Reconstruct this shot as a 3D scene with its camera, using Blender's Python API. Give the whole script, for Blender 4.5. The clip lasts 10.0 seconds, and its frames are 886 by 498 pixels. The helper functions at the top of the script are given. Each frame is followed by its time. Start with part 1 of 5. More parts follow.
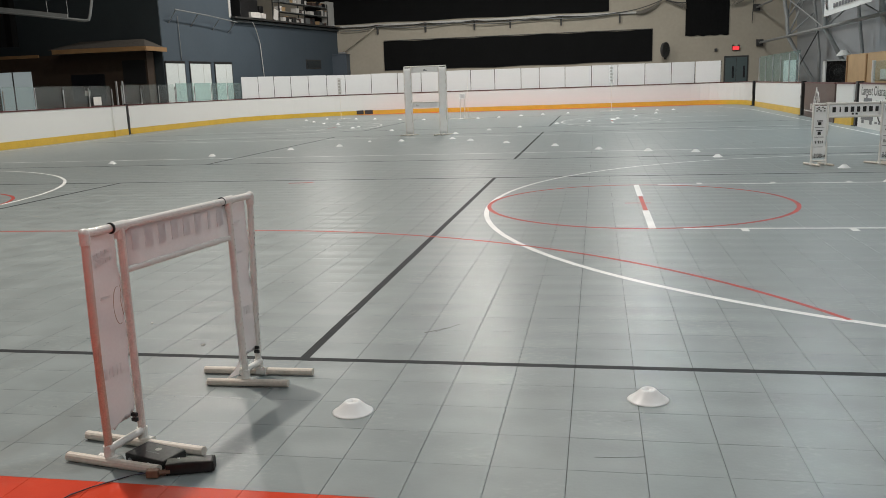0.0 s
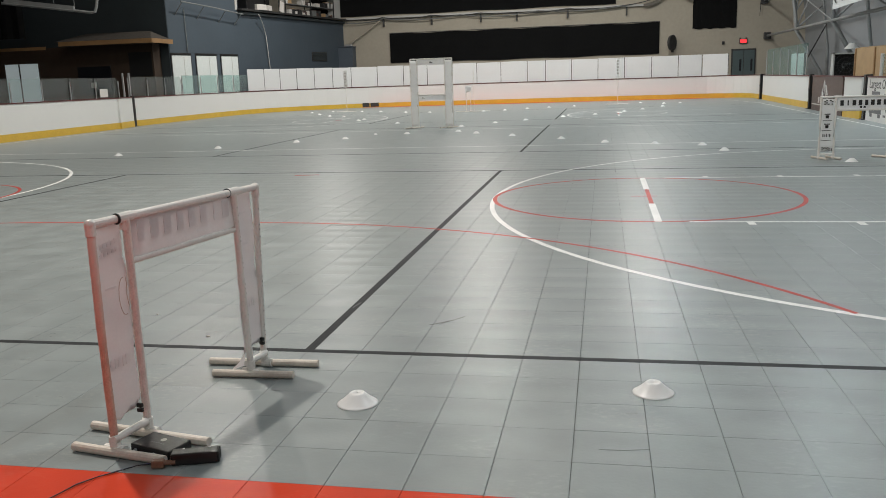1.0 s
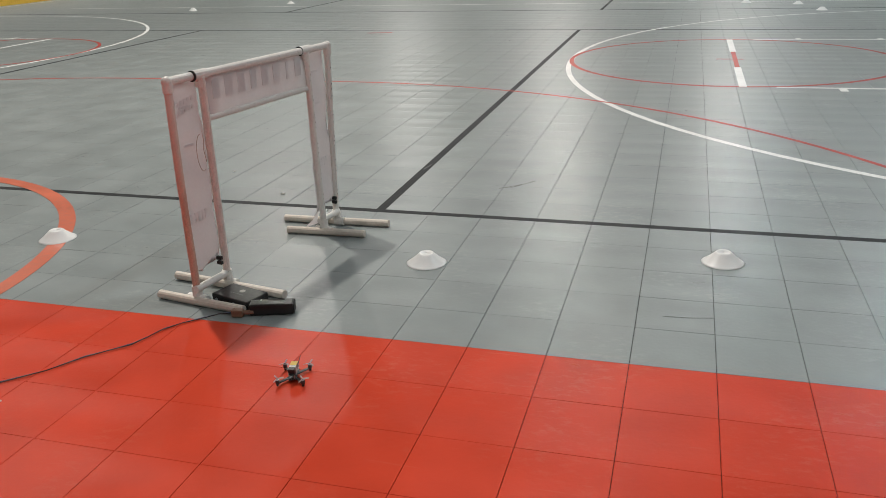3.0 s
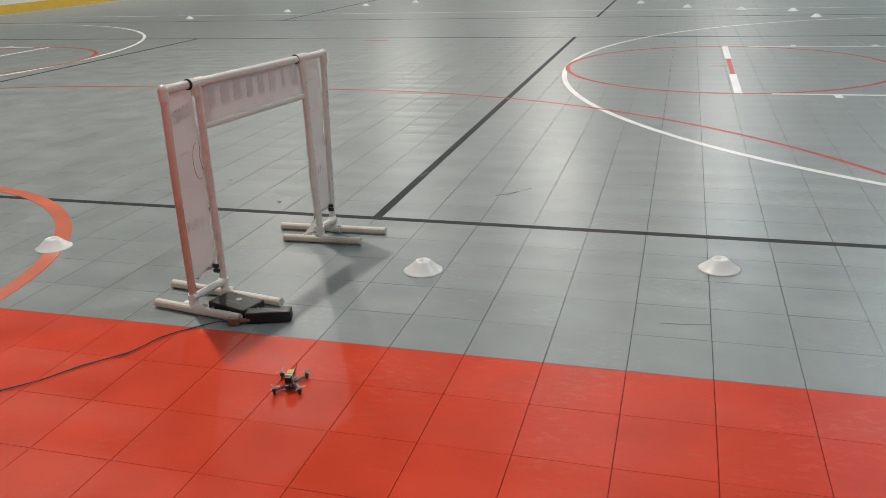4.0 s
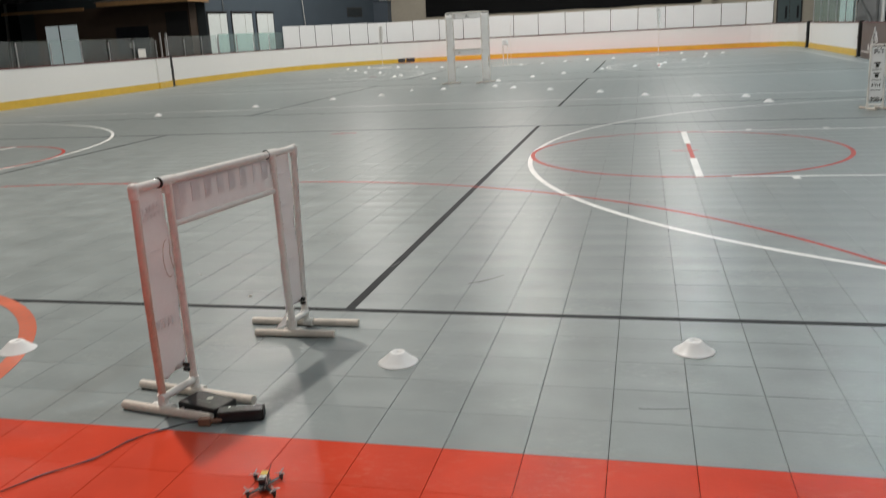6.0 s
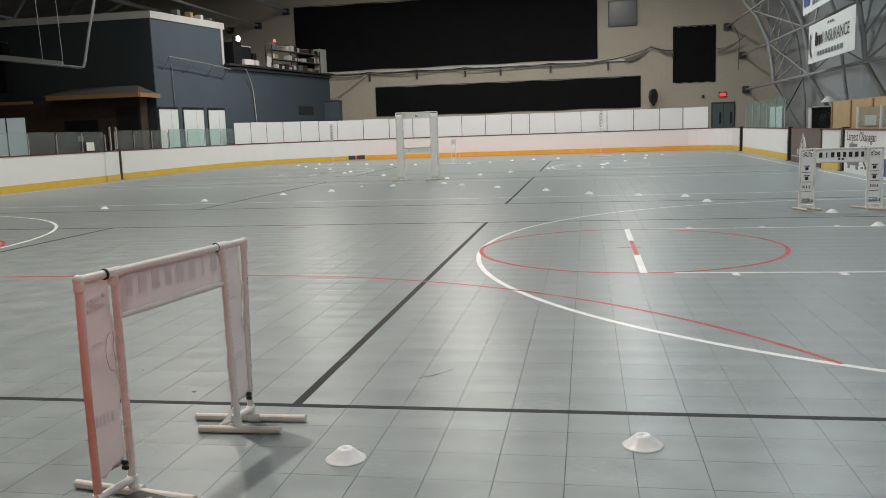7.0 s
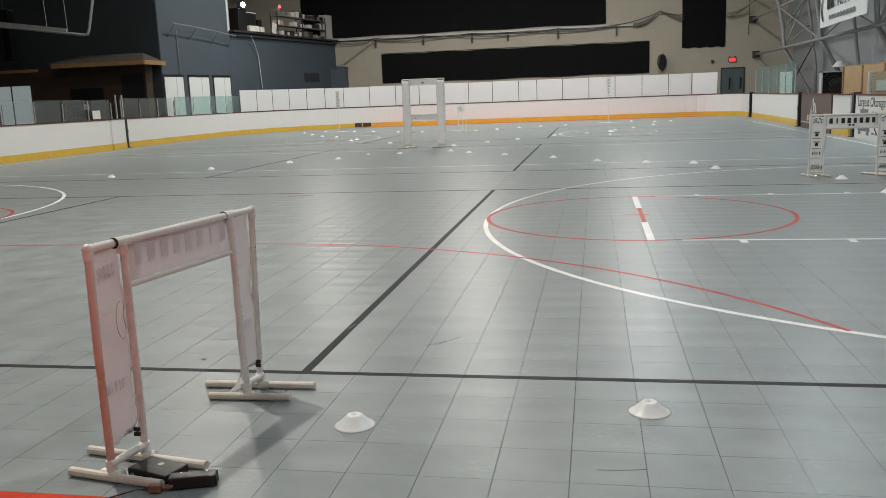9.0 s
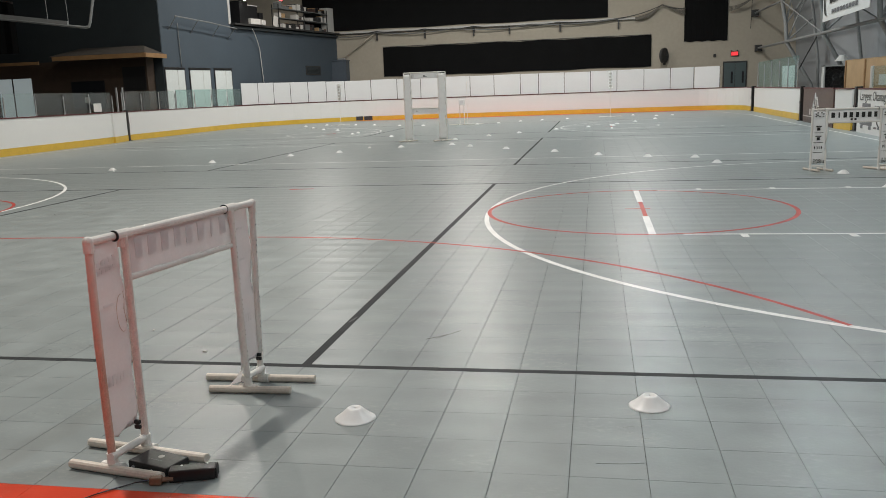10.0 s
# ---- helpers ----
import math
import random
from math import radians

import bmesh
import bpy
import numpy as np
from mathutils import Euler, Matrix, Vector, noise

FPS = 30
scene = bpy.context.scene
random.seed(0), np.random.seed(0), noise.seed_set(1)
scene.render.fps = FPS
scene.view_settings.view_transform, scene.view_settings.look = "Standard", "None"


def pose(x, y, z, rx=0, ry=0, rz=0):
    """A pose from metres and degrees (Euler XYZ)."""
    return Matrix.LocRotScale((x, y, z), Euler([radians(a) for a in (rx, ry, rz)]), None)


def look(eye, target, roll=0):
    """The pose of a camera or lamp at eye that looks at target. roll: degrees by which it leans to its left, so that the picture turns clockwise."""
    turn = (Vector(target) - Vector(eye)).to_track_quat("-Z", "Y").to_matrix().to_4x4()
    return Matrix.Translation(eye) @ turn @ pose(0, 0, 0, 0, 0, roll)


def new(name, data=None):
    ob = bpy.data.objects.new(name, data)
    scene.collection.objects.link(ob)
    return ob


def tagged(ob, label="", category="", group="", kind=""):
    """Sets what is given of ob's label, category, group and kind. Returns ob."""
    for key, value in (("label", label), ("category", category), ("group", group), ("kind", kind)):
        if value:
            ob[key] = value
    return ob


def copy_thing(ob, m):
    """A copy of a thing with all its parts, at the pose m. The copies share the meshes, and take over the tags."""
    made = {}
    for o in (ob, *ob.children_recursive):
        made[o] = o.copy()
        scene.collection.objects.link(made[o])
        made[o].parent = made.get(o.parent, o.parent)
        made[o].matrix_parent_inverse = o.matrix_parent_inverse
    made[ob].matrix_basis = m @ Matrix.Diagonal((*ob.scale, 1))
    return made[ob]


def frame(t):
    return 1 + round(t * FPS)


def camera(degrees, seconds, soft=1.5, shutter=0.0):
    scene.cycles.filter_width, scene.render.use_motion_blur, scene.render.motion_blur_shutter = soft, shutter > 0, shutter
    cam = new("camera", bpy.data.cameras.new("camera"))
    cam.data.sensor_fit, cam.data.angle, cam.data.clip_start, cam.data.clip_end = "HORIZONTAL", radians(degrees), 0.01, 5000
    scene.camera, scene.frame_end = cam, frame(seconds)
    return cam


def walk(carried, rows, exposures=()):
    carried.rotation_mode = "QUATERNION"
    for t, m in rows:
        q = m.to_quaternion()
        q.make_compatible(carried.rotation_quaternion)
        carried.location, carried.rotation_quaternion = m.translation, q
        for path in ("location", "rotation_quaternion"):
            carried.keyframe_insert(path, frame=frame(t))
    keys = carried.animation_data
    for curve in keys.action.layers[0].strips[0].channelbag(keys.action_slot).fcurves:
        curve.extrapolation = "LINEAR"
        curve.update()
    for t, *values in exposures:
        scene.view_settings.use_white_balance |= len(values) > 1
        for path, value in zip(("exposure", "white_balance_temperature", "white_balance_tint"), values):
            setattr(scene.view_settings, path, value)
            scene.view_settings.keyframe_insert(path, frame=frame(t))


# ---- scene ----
cam = camera(56.4, 10.0, soft=0.55, shutter=0.4)
PATH = [
    (0, (1.028, -2.737, 1.492), (0.662, -0.809, 1.106), -2.0),
    (0.5, (1.027, -2.732, 1.487), (0.657, -0.806, 1.096), -1.9),
    (1, (1.028, -2.732, 1.486), (0.649, -0.81, 1.084), -1.9),
    (1.2, (1.038, -2.745, 1.476), (0.644, -0.829, 1.058), -1.9),
    (1.5, (1.04, -2.729, 1.479), (0.589, -0.852, 0.955), -2.0),
    (1.7, (1.056, -2.688, 1.475), (0.558, -0.852, 0.859), -2.3),
    (2, (1.051, -2.727, 1.49), (0.521, -0.926, 0.799), -2.2),
    (2.5, (1.039, -2.738, 1.491), (0.502, -0.951, 0.771), -2.0),
    (4, (1.04, -2.736, 1.492), (0.511, -0.938, 0.793), -2.1),
    (4.5, (1.041, -2.731, 1.492), (0.511, -0.934, 0.791), -2.2),
    (5, (1.04, -2.737, 1.494), (0.508, -0.941, 0.792), -2.3),
    (5.5, (1.03, -2.74, 1.492), (0.52, -0.921, 0.837), -2.4),
    (5.8, (1.024, -2.745, 1.486), (0.539, -0.889, 0.922), -2.8),
    (6, (1.023, -2.726, 1.504), (0.556, -0.847, 1.002), -3.0),
    (6.2, (1.016, -2.711, 1.501), (0.578, -0.807, 1.072), -2.8),
    (7.3, (1.024, -2.764, 1.5), (0.688, -0.812, 1.226), -1.9),
    (7.5, (1.025, -2.755, 1.499), (0.685, -0.805, 1.214), -1.9),
    (8, (1.026, -2.758, 1.503), (0.676, -0.814, 1.186), -1.8),
    (8.5, (1.023, -2.754, 1.503), (0.662, -0.817, 1.159), -2.2),
    (9, (1.018, -2.754, 1.503), (0.656, -0.82, 1.145), -2.2),
    (9.5, (1.019, -2.751, 1.502), (0.656, -0.819, 1.134), -2.2),
    (10, (1.021, -2.752, 1.502), (0.656, -0.821, 1.129), -2.1),
]
walk(cam, [(t, look(eye, target, roll)) for t, eye, target, roll in PATH])

# ---- light ----
world = bpy.data.worlds.new("hall_air")
scene.world = world
world.use_nodes = True
world.node_tree.nodes["Background"].inputs[0].default_value = (0.55, 0.62, 0.7, 1)
world.node_tree.nodes["Background"].inputs[1].default_value = 0.05
scene.view_settings.exposure = -0.33

FT = 0.3048
RINK_L, RINK_R, RINK_END, RINK_NEAR = -17.9, 8.75, 46.0, -13.0
WALL_END = 51.5
LAMP_SIZE = 0.4
# high-bay lamps: x, y, watts, colour
HIGH_BAYS = [
    (-4.9, 4.1, 1400, (1.0, 0.93, 0.85)),
    (5.8, 4.0, 400, (0.84, 0.96, 1.0)),
    # unseen pair behind the camera, added as fill to lighten the shadows
    (-4.0, -9.0, 230, (1.0, 0.97, 0.92)),
    (5.0, -9.0, 540, (0.9, 0.97, 1.0)),
    (-13.0, 10.0, 420, (1.0, 0.96, 0.88)),
    (-0.4, 15.5, 420, (1.0, 0.98, 0.93)),
    (6.9, 19.0, 620, (0.82, 0.95, 1.0)),
    (-12.0, 22.0, 940, (1.0, 0.96, 0.88)),
    (-3.5, 29.0, 840, (1.0, 0.95, 0.88)),
    (3.6, 31.0, 820, (0.80, 0.94, 1.0)),
    (-12.5, 37.5, 1080, (1.0, 0.96, 0.9)),
    (-5.5, 41.0, 960, (1.0, 0.96, 0.9)),
    (3.0, 41.0, 1000, (1.0, 0.96, 0.9)),
]


# ---- materials ----
def mat(name, col, rough=0.5, metal=0.0, vary=0.12, scale=6.0, bump=0.0, bump_scale=40.0, spec=0.5, coord="Object", stain=0.0, rnd=0.0):
    m = bpy.data.materials.new(name)
    m.use_nodes = True
    nt = m.node_tree
    b = nt.nodes["Principled BSDF"]
    b.inputs["Roughness"].default_value = rough
    b.inputs["Metallic"].default_value = metal
    b.inputs["Specular IOR Level"].default_value = spec
    tc = nt.nodes.new("ShaderNodeTexCoord")
    n1 = nt.nodes.new("ShaderNodeTexNoise")
    n1.inputs["Scale"].default_value = scale
    n1.inputs["Detail"].default_value = 6
    n2 = nt.nodes.new("ShaderNodeTexNoise")
    n2.inputs["Scale"].default_value = scale * 9
    n2.inputs["Detail"].default_value = 4
    for n in (n1, n2):
        nt.links.new(tc.outputs[coord], n.inputs["Vector"])
    add = nt.nodes.new("ShaderNodeMath")
    add.operation = "ADD"
    nt.links.new(n1.outputs[0], add.inputs[0])
    nt.links.new(n2.outputs[0], add.inputs[1])
    last = add.outputs[0]
    if rnd:
        oi = nt.nodes.new("ShaderNodeObjectInfo")
        ma = nt.nodes.new("ShaderNodeMath")
        ma.operation = "MULTIPLY_ADD"
        ma.inputs[1].default_value = rnd
        nt.links.new(oi.outputs["Random"], ma.inputs[0])
        nt.links.new(last, ma.inputs[2])
        last = ma.outputs[0]
    ramp = nt.nodes.new("ShaderNodeMapRange")
    ramp.inputs[1].default_value, ramp.inputs[2].default_value = 0.6, 1.4 + rnd
    ramp.inputs[3].default_value, ramp.inputs[4].default_value = 1 - vary, 1 + vary
    nt.links.new(last, ramp.inputs[0])
    mul = nt.nodes.new("ShaderNodeVectorMath")
    mul.operation = "SCALE"
    mul.inputs[0].default_value = col
    nt.links.new(ramp.outputs[0], mul.inputs["Scale"])
    nt.links.new(mul.outputs[0], b.inputs["Base Color"])
    rr = nt.nodes.new("ShaderNodeMapRange")
    rr.inputs[1].default_value, rr.inputs[2].default_value = 0.3, 0.7
    rr.inputs[3].default_value, rr.inputs[4].default_value = max(0.02, rough - 0.06), min(1, rough + 0.08)
    nt.links.new(n2.outputs[0], rr.inputs[0])
    nt.links.new(rr.outputs[0], b.inputs["Roughness"])
    if bump:
        n3 = nt.nodes.new("ShaderNodeTexNoise")
        n3.inputs["Scale"].default_value = bump_scale
        n3.inputs["Detail"].default_value = 5
        nt.links.new(tc.outputs[coord], n3.inputs["Vector"])
        bp = nt.nodes.new("ShaderNodeBump")
        bp.inputs["Strength"].default_value = bump
        bp.inputs["Distance"].default_value = 0.02
        nt.links.new(n3.outputs[0], bp.inputs["Height"])
        nt.links.new(bp.outputs[0], b.inputs["Normal"])
    return m


def glow(name, col, strength):
    m = bpy.data.materials.new(name)
    m.use_nodes = True
    b = m.node_tree.nodes["Principled BSDF"]
    b.inputs["Base Color"].default_value = (*col, 1)
    b.inputs["Emission Color"].default_value = (*col, 1)
    b.inputs["Emission Strength"].default_value = strength
    return m


def glass(name, tint=(0.86, 0.93, 0.92), rough=0.05, clear=0.8):
    m = bpy.data.materials.new(name)
    m.use_nodes = True
    nt = m.node_tree
    nt.nodes.remove(nt.nodes["Principled BSDF"])
    tr = nt.nodes.new("ShaderNodeBsdfTransparent")
    tr.inputs[0].default_value = (*tint, 1)
    gl = nt.nodes.new("ShaderNodeBsdfGlossy")
    gl.inputs["Roughness"].default_value = rough
    df = nt.nodes.new("ShaderNodeBsdfDiffuse")
    df.inputs[0].default_value = (0.35, 0.4, 0.4, 1)
    m1, m2 = nt.nodes.new("ShaderNodeMixShader"), nt.nodes.new("ShaderNodeMixShader")
    m1.inputs[0].default_value = 1 - clear
    nt.links.new(tr.outputs[0], m1.inputs[1])
    nt.links.new(df.outputs[0], m1.inputs[2])
    m2.inputs[0].default_value = 0.05
    nt.links.new(m1.outputs[0], m2.inputs[1])
    nt.links.new(gl.outputs[0], m2.inputs[2])
    nt.links.new(m2.outputs[0], nt.nodes["Material Output"].inputs[0])
    return m


def tile_material(name, col, dirt, gloss):
    """Injection-moulded sports tile: slight dishing per tile, scuffs, haze of dust, semi-gloss."""
    m = bpy.data.materials.new(name)
    m.use_nodes = True
    nt = m.node_tree
    N, L = nt.nodes.new, nt.links.new
    b = nt.nodes["Principled BSDF"]
    geo = N("ShaderNodeNewGeometry")
    big, mid, fine = N("ShaderNodeTexNoise"), N("ShaderNodeTexNoise"), N("ShaderNodeTexNoise")
    for n, s, d in ((big, 0.35, 4), (mid, 3.2, 6), (fine, 60, 4)):
        n.inputs["Scale"].default_value, n.inputs["Detail"].default_value = s, d
        L(geo.outputs["Position"], n.inputs["Vector"])
    # long thin scuff marks
    mp = N("ShaderNodeMapping")
    mp.inputs["Rotation"].default_value = (0, 0, 0.5)
    mp.inputs["Scale"].default_value = (1.2, 16, 1)
    L(geo.outputs["Position"], mp.inputs["Vector"])
    sc = N("ShaderNodeTexNoise")
    sc.inputs["Scale"].default_value, sc.inputs["Detail"].default_value = 2.2, 7
    L(mp.outputs[0], sc.inputs["Vector"])
    scr = N("ShaderNodeMapRange")
    scr.inputs[1].default_value, scr.inputs[2].default_value = 0.64, 0.78
    L(sc.outputs[0], scr.inputs[0])
    pat = N("ShaderNodeMapRange")
    pat.inputs[1].default_value, pat.inputs[2].default_value = 0.5, 0.65
    L(mid.outputs[0], pat.inputs[0])
    both = N("ShaderNodeMath")
    both.operation = "MULTIPLY"
    L(scr.outputs[0], both.inputs[0])
    L(pat.outputs[0], both.inputs[1])
    # tone per tile
    isl, oi = N("ShaderNodeNewGeometry"), N("ShaderNodeObjectInfo")
    tone = N("ShaderNodeMath")
    tone.operation = "ADD"
    L(isl.outputs["Random Per Island"], tone.inputs[0])
    L(oi.outputs["Random"], tone.inputs[1])
    fr = N("ShaderNodeMath")
    fr.operation = "FRACT"
    L(tone.outputs[0], fr.inputs[0])
    s1 = N("ShaderNodeMapRange")
    s1.inputs[3].default_value, s1.inputs[4].default_value = 0.97, 1.03
    L(fr.outputs[0], s1.inputs[0])
    s2 = N("ShaderNodeMapRange")
    s2.inputs[1].default_value, s2.inputs[2].default_value = 0.3, 0.7
    s2.inputs[3].default_value, s2.inputs[4].default_value = 0.9, 1.1
    L(mid.outputs[0], s2.inputs[0])
    mu = N("ShaderNodeMath")
    mu.operation = "MULTIPLY"
    L(s1.outputs[0], mu.inputs[0])
    L(s2.outputs[0], mu.inputs[1])
    cs = N("ShaderNodeVectorMath")
    cs.operation = "SCALE"
    cs.inputs[0].default_value = col
    L(mu.outputs[0], cs.inputs["Scale"])
    mx = N("ShaderNodeMix")
    mx.data_type = "RGBA"
    fac = N("ShaderNodeMath")
    fac.operation = "MULTIPLY"
    fac.inputs[1].default_value = 0.4
    L(both.outputs[0], fac.inputs[0])
    L(fac.outputs[0], mx.inputs["Factor"])
    L(cs.outputs[0], mx.inputs["A"])
    mx.inputs["B"].default_value = (*dirt, 1)
    # fine dry scratches in worn patches
    mp2 = N("ShaderNodeMapping")
    mp2.inputs["Rotation"].default_value = (0, 0, -0.7)
    mp2.inputs["Scale"].default_value = (17, 34, 1)
    L(geo.outputs["Position"], mp2.inputs["Vector"])
    dry = N("ShaderNodeTexNoise")
    dry.inputs["Scale"].default_value, dry.inputs["Detail"].default_value = 1.0, 9
    dry.inputs["Roughness"].default_value = 0.7
    L(mp2.outputs[0], dry.inputs["Vector"])
    patch = N("ShaderNodeTexNoise")
    patch.inputs["Scale"].default_value, patch.inputs["Detail"].default_value = 1.9, 5
    L(geo.outputs["Position"], patch.inputs["Vector"])
    d1, d2, d3 = N("ShaderNodeMapRange"), N("ShaderNodeMapRange"), N("ShaderNodeMath")
    d1.inputs[1].default_value, d1.inputs[2].default_value = 0.5, 0.72
    d2.inputs[1].default_value, d2.inputs[2].default_value = 0.48, 0.64
    d3.operation = "MULTIPLY"
    L(dry.outputs[0], d1.inputs[0])
    L(patch.outputs[0], d2.inputs[0])
    L(d1.outputs[0], d3.inputs[0])
    L(d2.outputs[0], d3.inputs[1])
    mx2, f2 = N("ShaderNodeMix"), N("ShaderNodeMath")
    mx2.data_type, f2.operation = "RGBA", "MULTIPLY"
    f2.inputs[1].default_value = 0.38
    L(d3.outputs[0], f2.inputs[0])
    L(f2.outputs[0], mx2.inputs["Factor"])
    L(mx.outputs["Result"], mx2.inputs["A"])
    mx2.inputs["B"].default_value = (*dirt, 1)
    L(mx2.outputs["Result"], b.inputs["Base Color"])
    ro = N("ShaderNodeMapRange")
    ro.inputs[1].default_value, ro.inputs[2].default_value = 0.3, 0.7
    ro.inputs[3].default_value, ro.inputs[4].default_value = 0.30, 0.38
    L(mid.outputs[0], ro.inputs[0])
    ro2 = N("ShaderNodeMath")
    ro2.operation = "MULTIPLY_ADD"
    ro2.inputs[1].default_value = -0.10
    L(d3.outputs[0], ro2.inputs[0])
    L(ro.outputs[0], ro2.inputs[2])
    L(ro2.outputs[0], b.inputs["Roughness"])
    b.inputs["Specular IOR Level"].default_value = gloss
    # dishing across each foot of the floor
    sep = N("ShaderNodeSeparateXYZ")
    L(geo.outputs["Position"], sep.inputs[0])
    waves = []
    for axis, amp in ((0, 0.35), (1, 1.0)):
        k = N("ShaderNodeMath")
        k.operation = "MULTIPLY"
        k.inputs[1].default_value = 2 * math.pi / FT
        L(sep.outputs[axis], k.inputs[0])
        c = N("ShaderNodeMath")
        c.operation = "COSINE"
        L(k.outputs[0], c.inputs[0])
        a = N("ShaderNodeMath")
        a.operation = "MULTIPLY"
        a.inputs[1].default_value = amp
        L(c.outputs[0], a.inputs[0])
        waves.append(a)
    ws = N("ShaderNodeMath")
    ws.operation = "ADD"
    L(waves[0].outputs[0], ws.inputs[0])
    L(waves[1].outputs[0], ws.inputs[1])
    wm = N("ShaderNodeMath")
    wm.operation = "MULTIPLY_ADD"
    wm.inputs[1].default_value = 0.35
    L(fine.outputs[0], wm.inputs[0])
    crown = N("ShaderNodeMapRange")
    crown.inputs[3].default_value, crown.inputs[4].default_value = 0.45, 1.5
    L(fr.outputs[0], crown.inputs[0])
    wr = N("ShaderNodeMath")
    wr.operation = "MULTIPLY"
    L(ws.outputs[0], wr.inputs[0])
    L(crown.outputs[0], wr.inputs[1])
    L(wr.outputs[0], wm.inputs[2])
    wm2 = N("ShaderNodeMath")
    wm2.operation = "MULTIPLY_ADD"
    wm2.inputs[1].default_value = 0.22
    L(mid.outputs[0], wm2.inputs[0])
    L(wm.outputs[0], wm2.inputs[2])
    bp = N("ShaderNodeBump")
    bp.inputs["Strength"].default_value = 1.0
    bp.inputs["Distance"].default_value = 0.0014
    L(wm2.outputs[0], bp.inputs["Height"])
    L(bp.outputs[0], b.inputs["Normal"])
    return m


M_GREY = tile_material("grey_sport_tile", (0.238, 0.264, 0.262), (0.43, 0.44, 0.42), 0.20)
M_RED = tile_material("red_sport_tile", (0.57, 0.050, 0.019), (0.60, 0.20, 0.13), 0.11)
M_BASE = mat("floor_joint_dark", (0.02, 0.02, 0.02), 0.9)
M_CONCRETE = mat("concrete_floor", (0.22, 0.22, 0.21), 0.8, vary=0.2, scale=1.5)
M_LINE_DARK = mat("charcoal_line_paint", (0.026, 0.028, 0.030), 0.6, vary=0.4, scale=5, spec=0.12)
M_LINE_WHITE = mat("white_line_paint", (0.75, 0.75, 0.73), 0.5, vary=0.15, scale=3, spec=0.25)
M_LINE_RED = mat("red_line_paint", (0.42, 0.06, 0.045), 0.5, vary=0.45, scale=3, spec=0.2)
M_SCUFF = mat("rubber_scuff", (0.12, 0.12, 0.12), 0.6, vary=0.5, scale=30)
M_FAINT = mat("faint_scrape", (0.15, 0.165, 0.165), 0.5, vary=0.6, scale=40)
M_CREASE = mat("orange_red_crease_paint", (0.52, 0.12, 0.06), 0.4, vary=0.25, scale=3)
M_BOARD = mat("white_board_plastic", (0.68, 0.68, 0.665), 0.5, vary=0.02, scale=0.8)
M_KICK = mat("yellow_kickplate", (0.62, 0.40, 0.05), 0.35, vary=0.15, scale=2.5)
M_CAP = mat("dark_red_cap_rail", (0.10, 0.025, 0.025), 0.45, vary=0.2)
M_PANEL = mat("white_upper_panel", (0.64, 0.65, 0.655), 0.4, vary=0.03, scale=1.2)
M_BLACK = mat("black_fabric", (0.0045, 0.0048, 0.0052), 0.9, vary=0.3, scale=1.2, spec=0.2)
M_BLACKP = mat("black_plastic", (0.012, 0.012, 0.013), 0.38, vary=0.25)
M_RUBBER = mat("black_rubber", (0.015, 0.015, 0.015), 0.7)
M_BEIGE = mat("beige_painted_wall", (0.40, 0.365, 0.30), 0.8, vary=0.08, scale=0.6, bump=0.15, bump_scale=9)
M_CEIL = mat("dark_ceiling_insulation", (0.30, 0.30, 0.285), 0.9, vary=0.25, scale=0.8)
M_ARCH = mat("grey_arch_lining", (0.29, 0.31, 0.33), 0.6, vary=0.12, scale=0.5, bump=0.2, bump_scale=3)
M_STEEL = mat("grey_painted_steel", (0.20, 0.21, 0.21), 0.5, metal=0.2, vary=0.2, scale=3)
M_DARKSTEEL = mat("dark_steel", (0.05, 0.05, 0.05), 0.5, metal=0.3)
M_ALU = mat("brushed_aluminium", (0.55, 0.56, 0.57), 0.35, metal=0.8, vary=0.08)
M_BLUE = mat("slate_blue_wall", (0.055, 0.075, 0.096), 0.7, vary=0.1, scale=0.7, bump=0.1, bump_scale=12)
# slate blue darkened in the colour itself, as shade for the block's end face
M_BLUED = mat("slate_wall_shade_tone", (0.027, 0.036, 0.041), 0.75, vary=0.15, scale=0.7)
M_TRIM = mat("pale_grey_trim", (0.50, 0.50, 0.48), 0.6, vary=0.1, scale=2)
M_WINDOW = mat("frosted_bright_window", (0.72, 0.76, 0.75), 0.25, vary=0.04)
M_WOOD = mat("dark_stained_cladding", (0.05, 0.032, 0.022), 0.6, vary=0.3, scale=4)
M_FASCIA = mat("tan_wood_fascia", (0.28, 0.16, 0.07), 0.6, vary=0.2, scale=4)
M_SHINGLE = mat("brown_roof_shingle", (0.065, 0.056, 0.047), 0.85, vary=0.3, scale=8)
M_PLY = mat("plywood", (0.42, 0.28, 0.15), 0.65, vary=0.15, scale=3)
M_PVC = mat("white_pvc_pipe", (0.72, 0.70, 0.66), 0.32, vary=0.1, scale=9)
M_PVCOLD = mat("stained_pvc_pipe", (0.62, 0.56, 0.49), 0.4, vary=0.12, scale=8)
M_TAPE = mat("dull_pink_red_tape", (0.58, 0.37, 0.29), 0.45, vary=0.25, scale=16)
M_CLOTH = mat("white_banner_vinyl", (0.80, 0.78, 0.78), 0.5, vary=0.08, scale=9, bump=0.25, bump_scale=14)


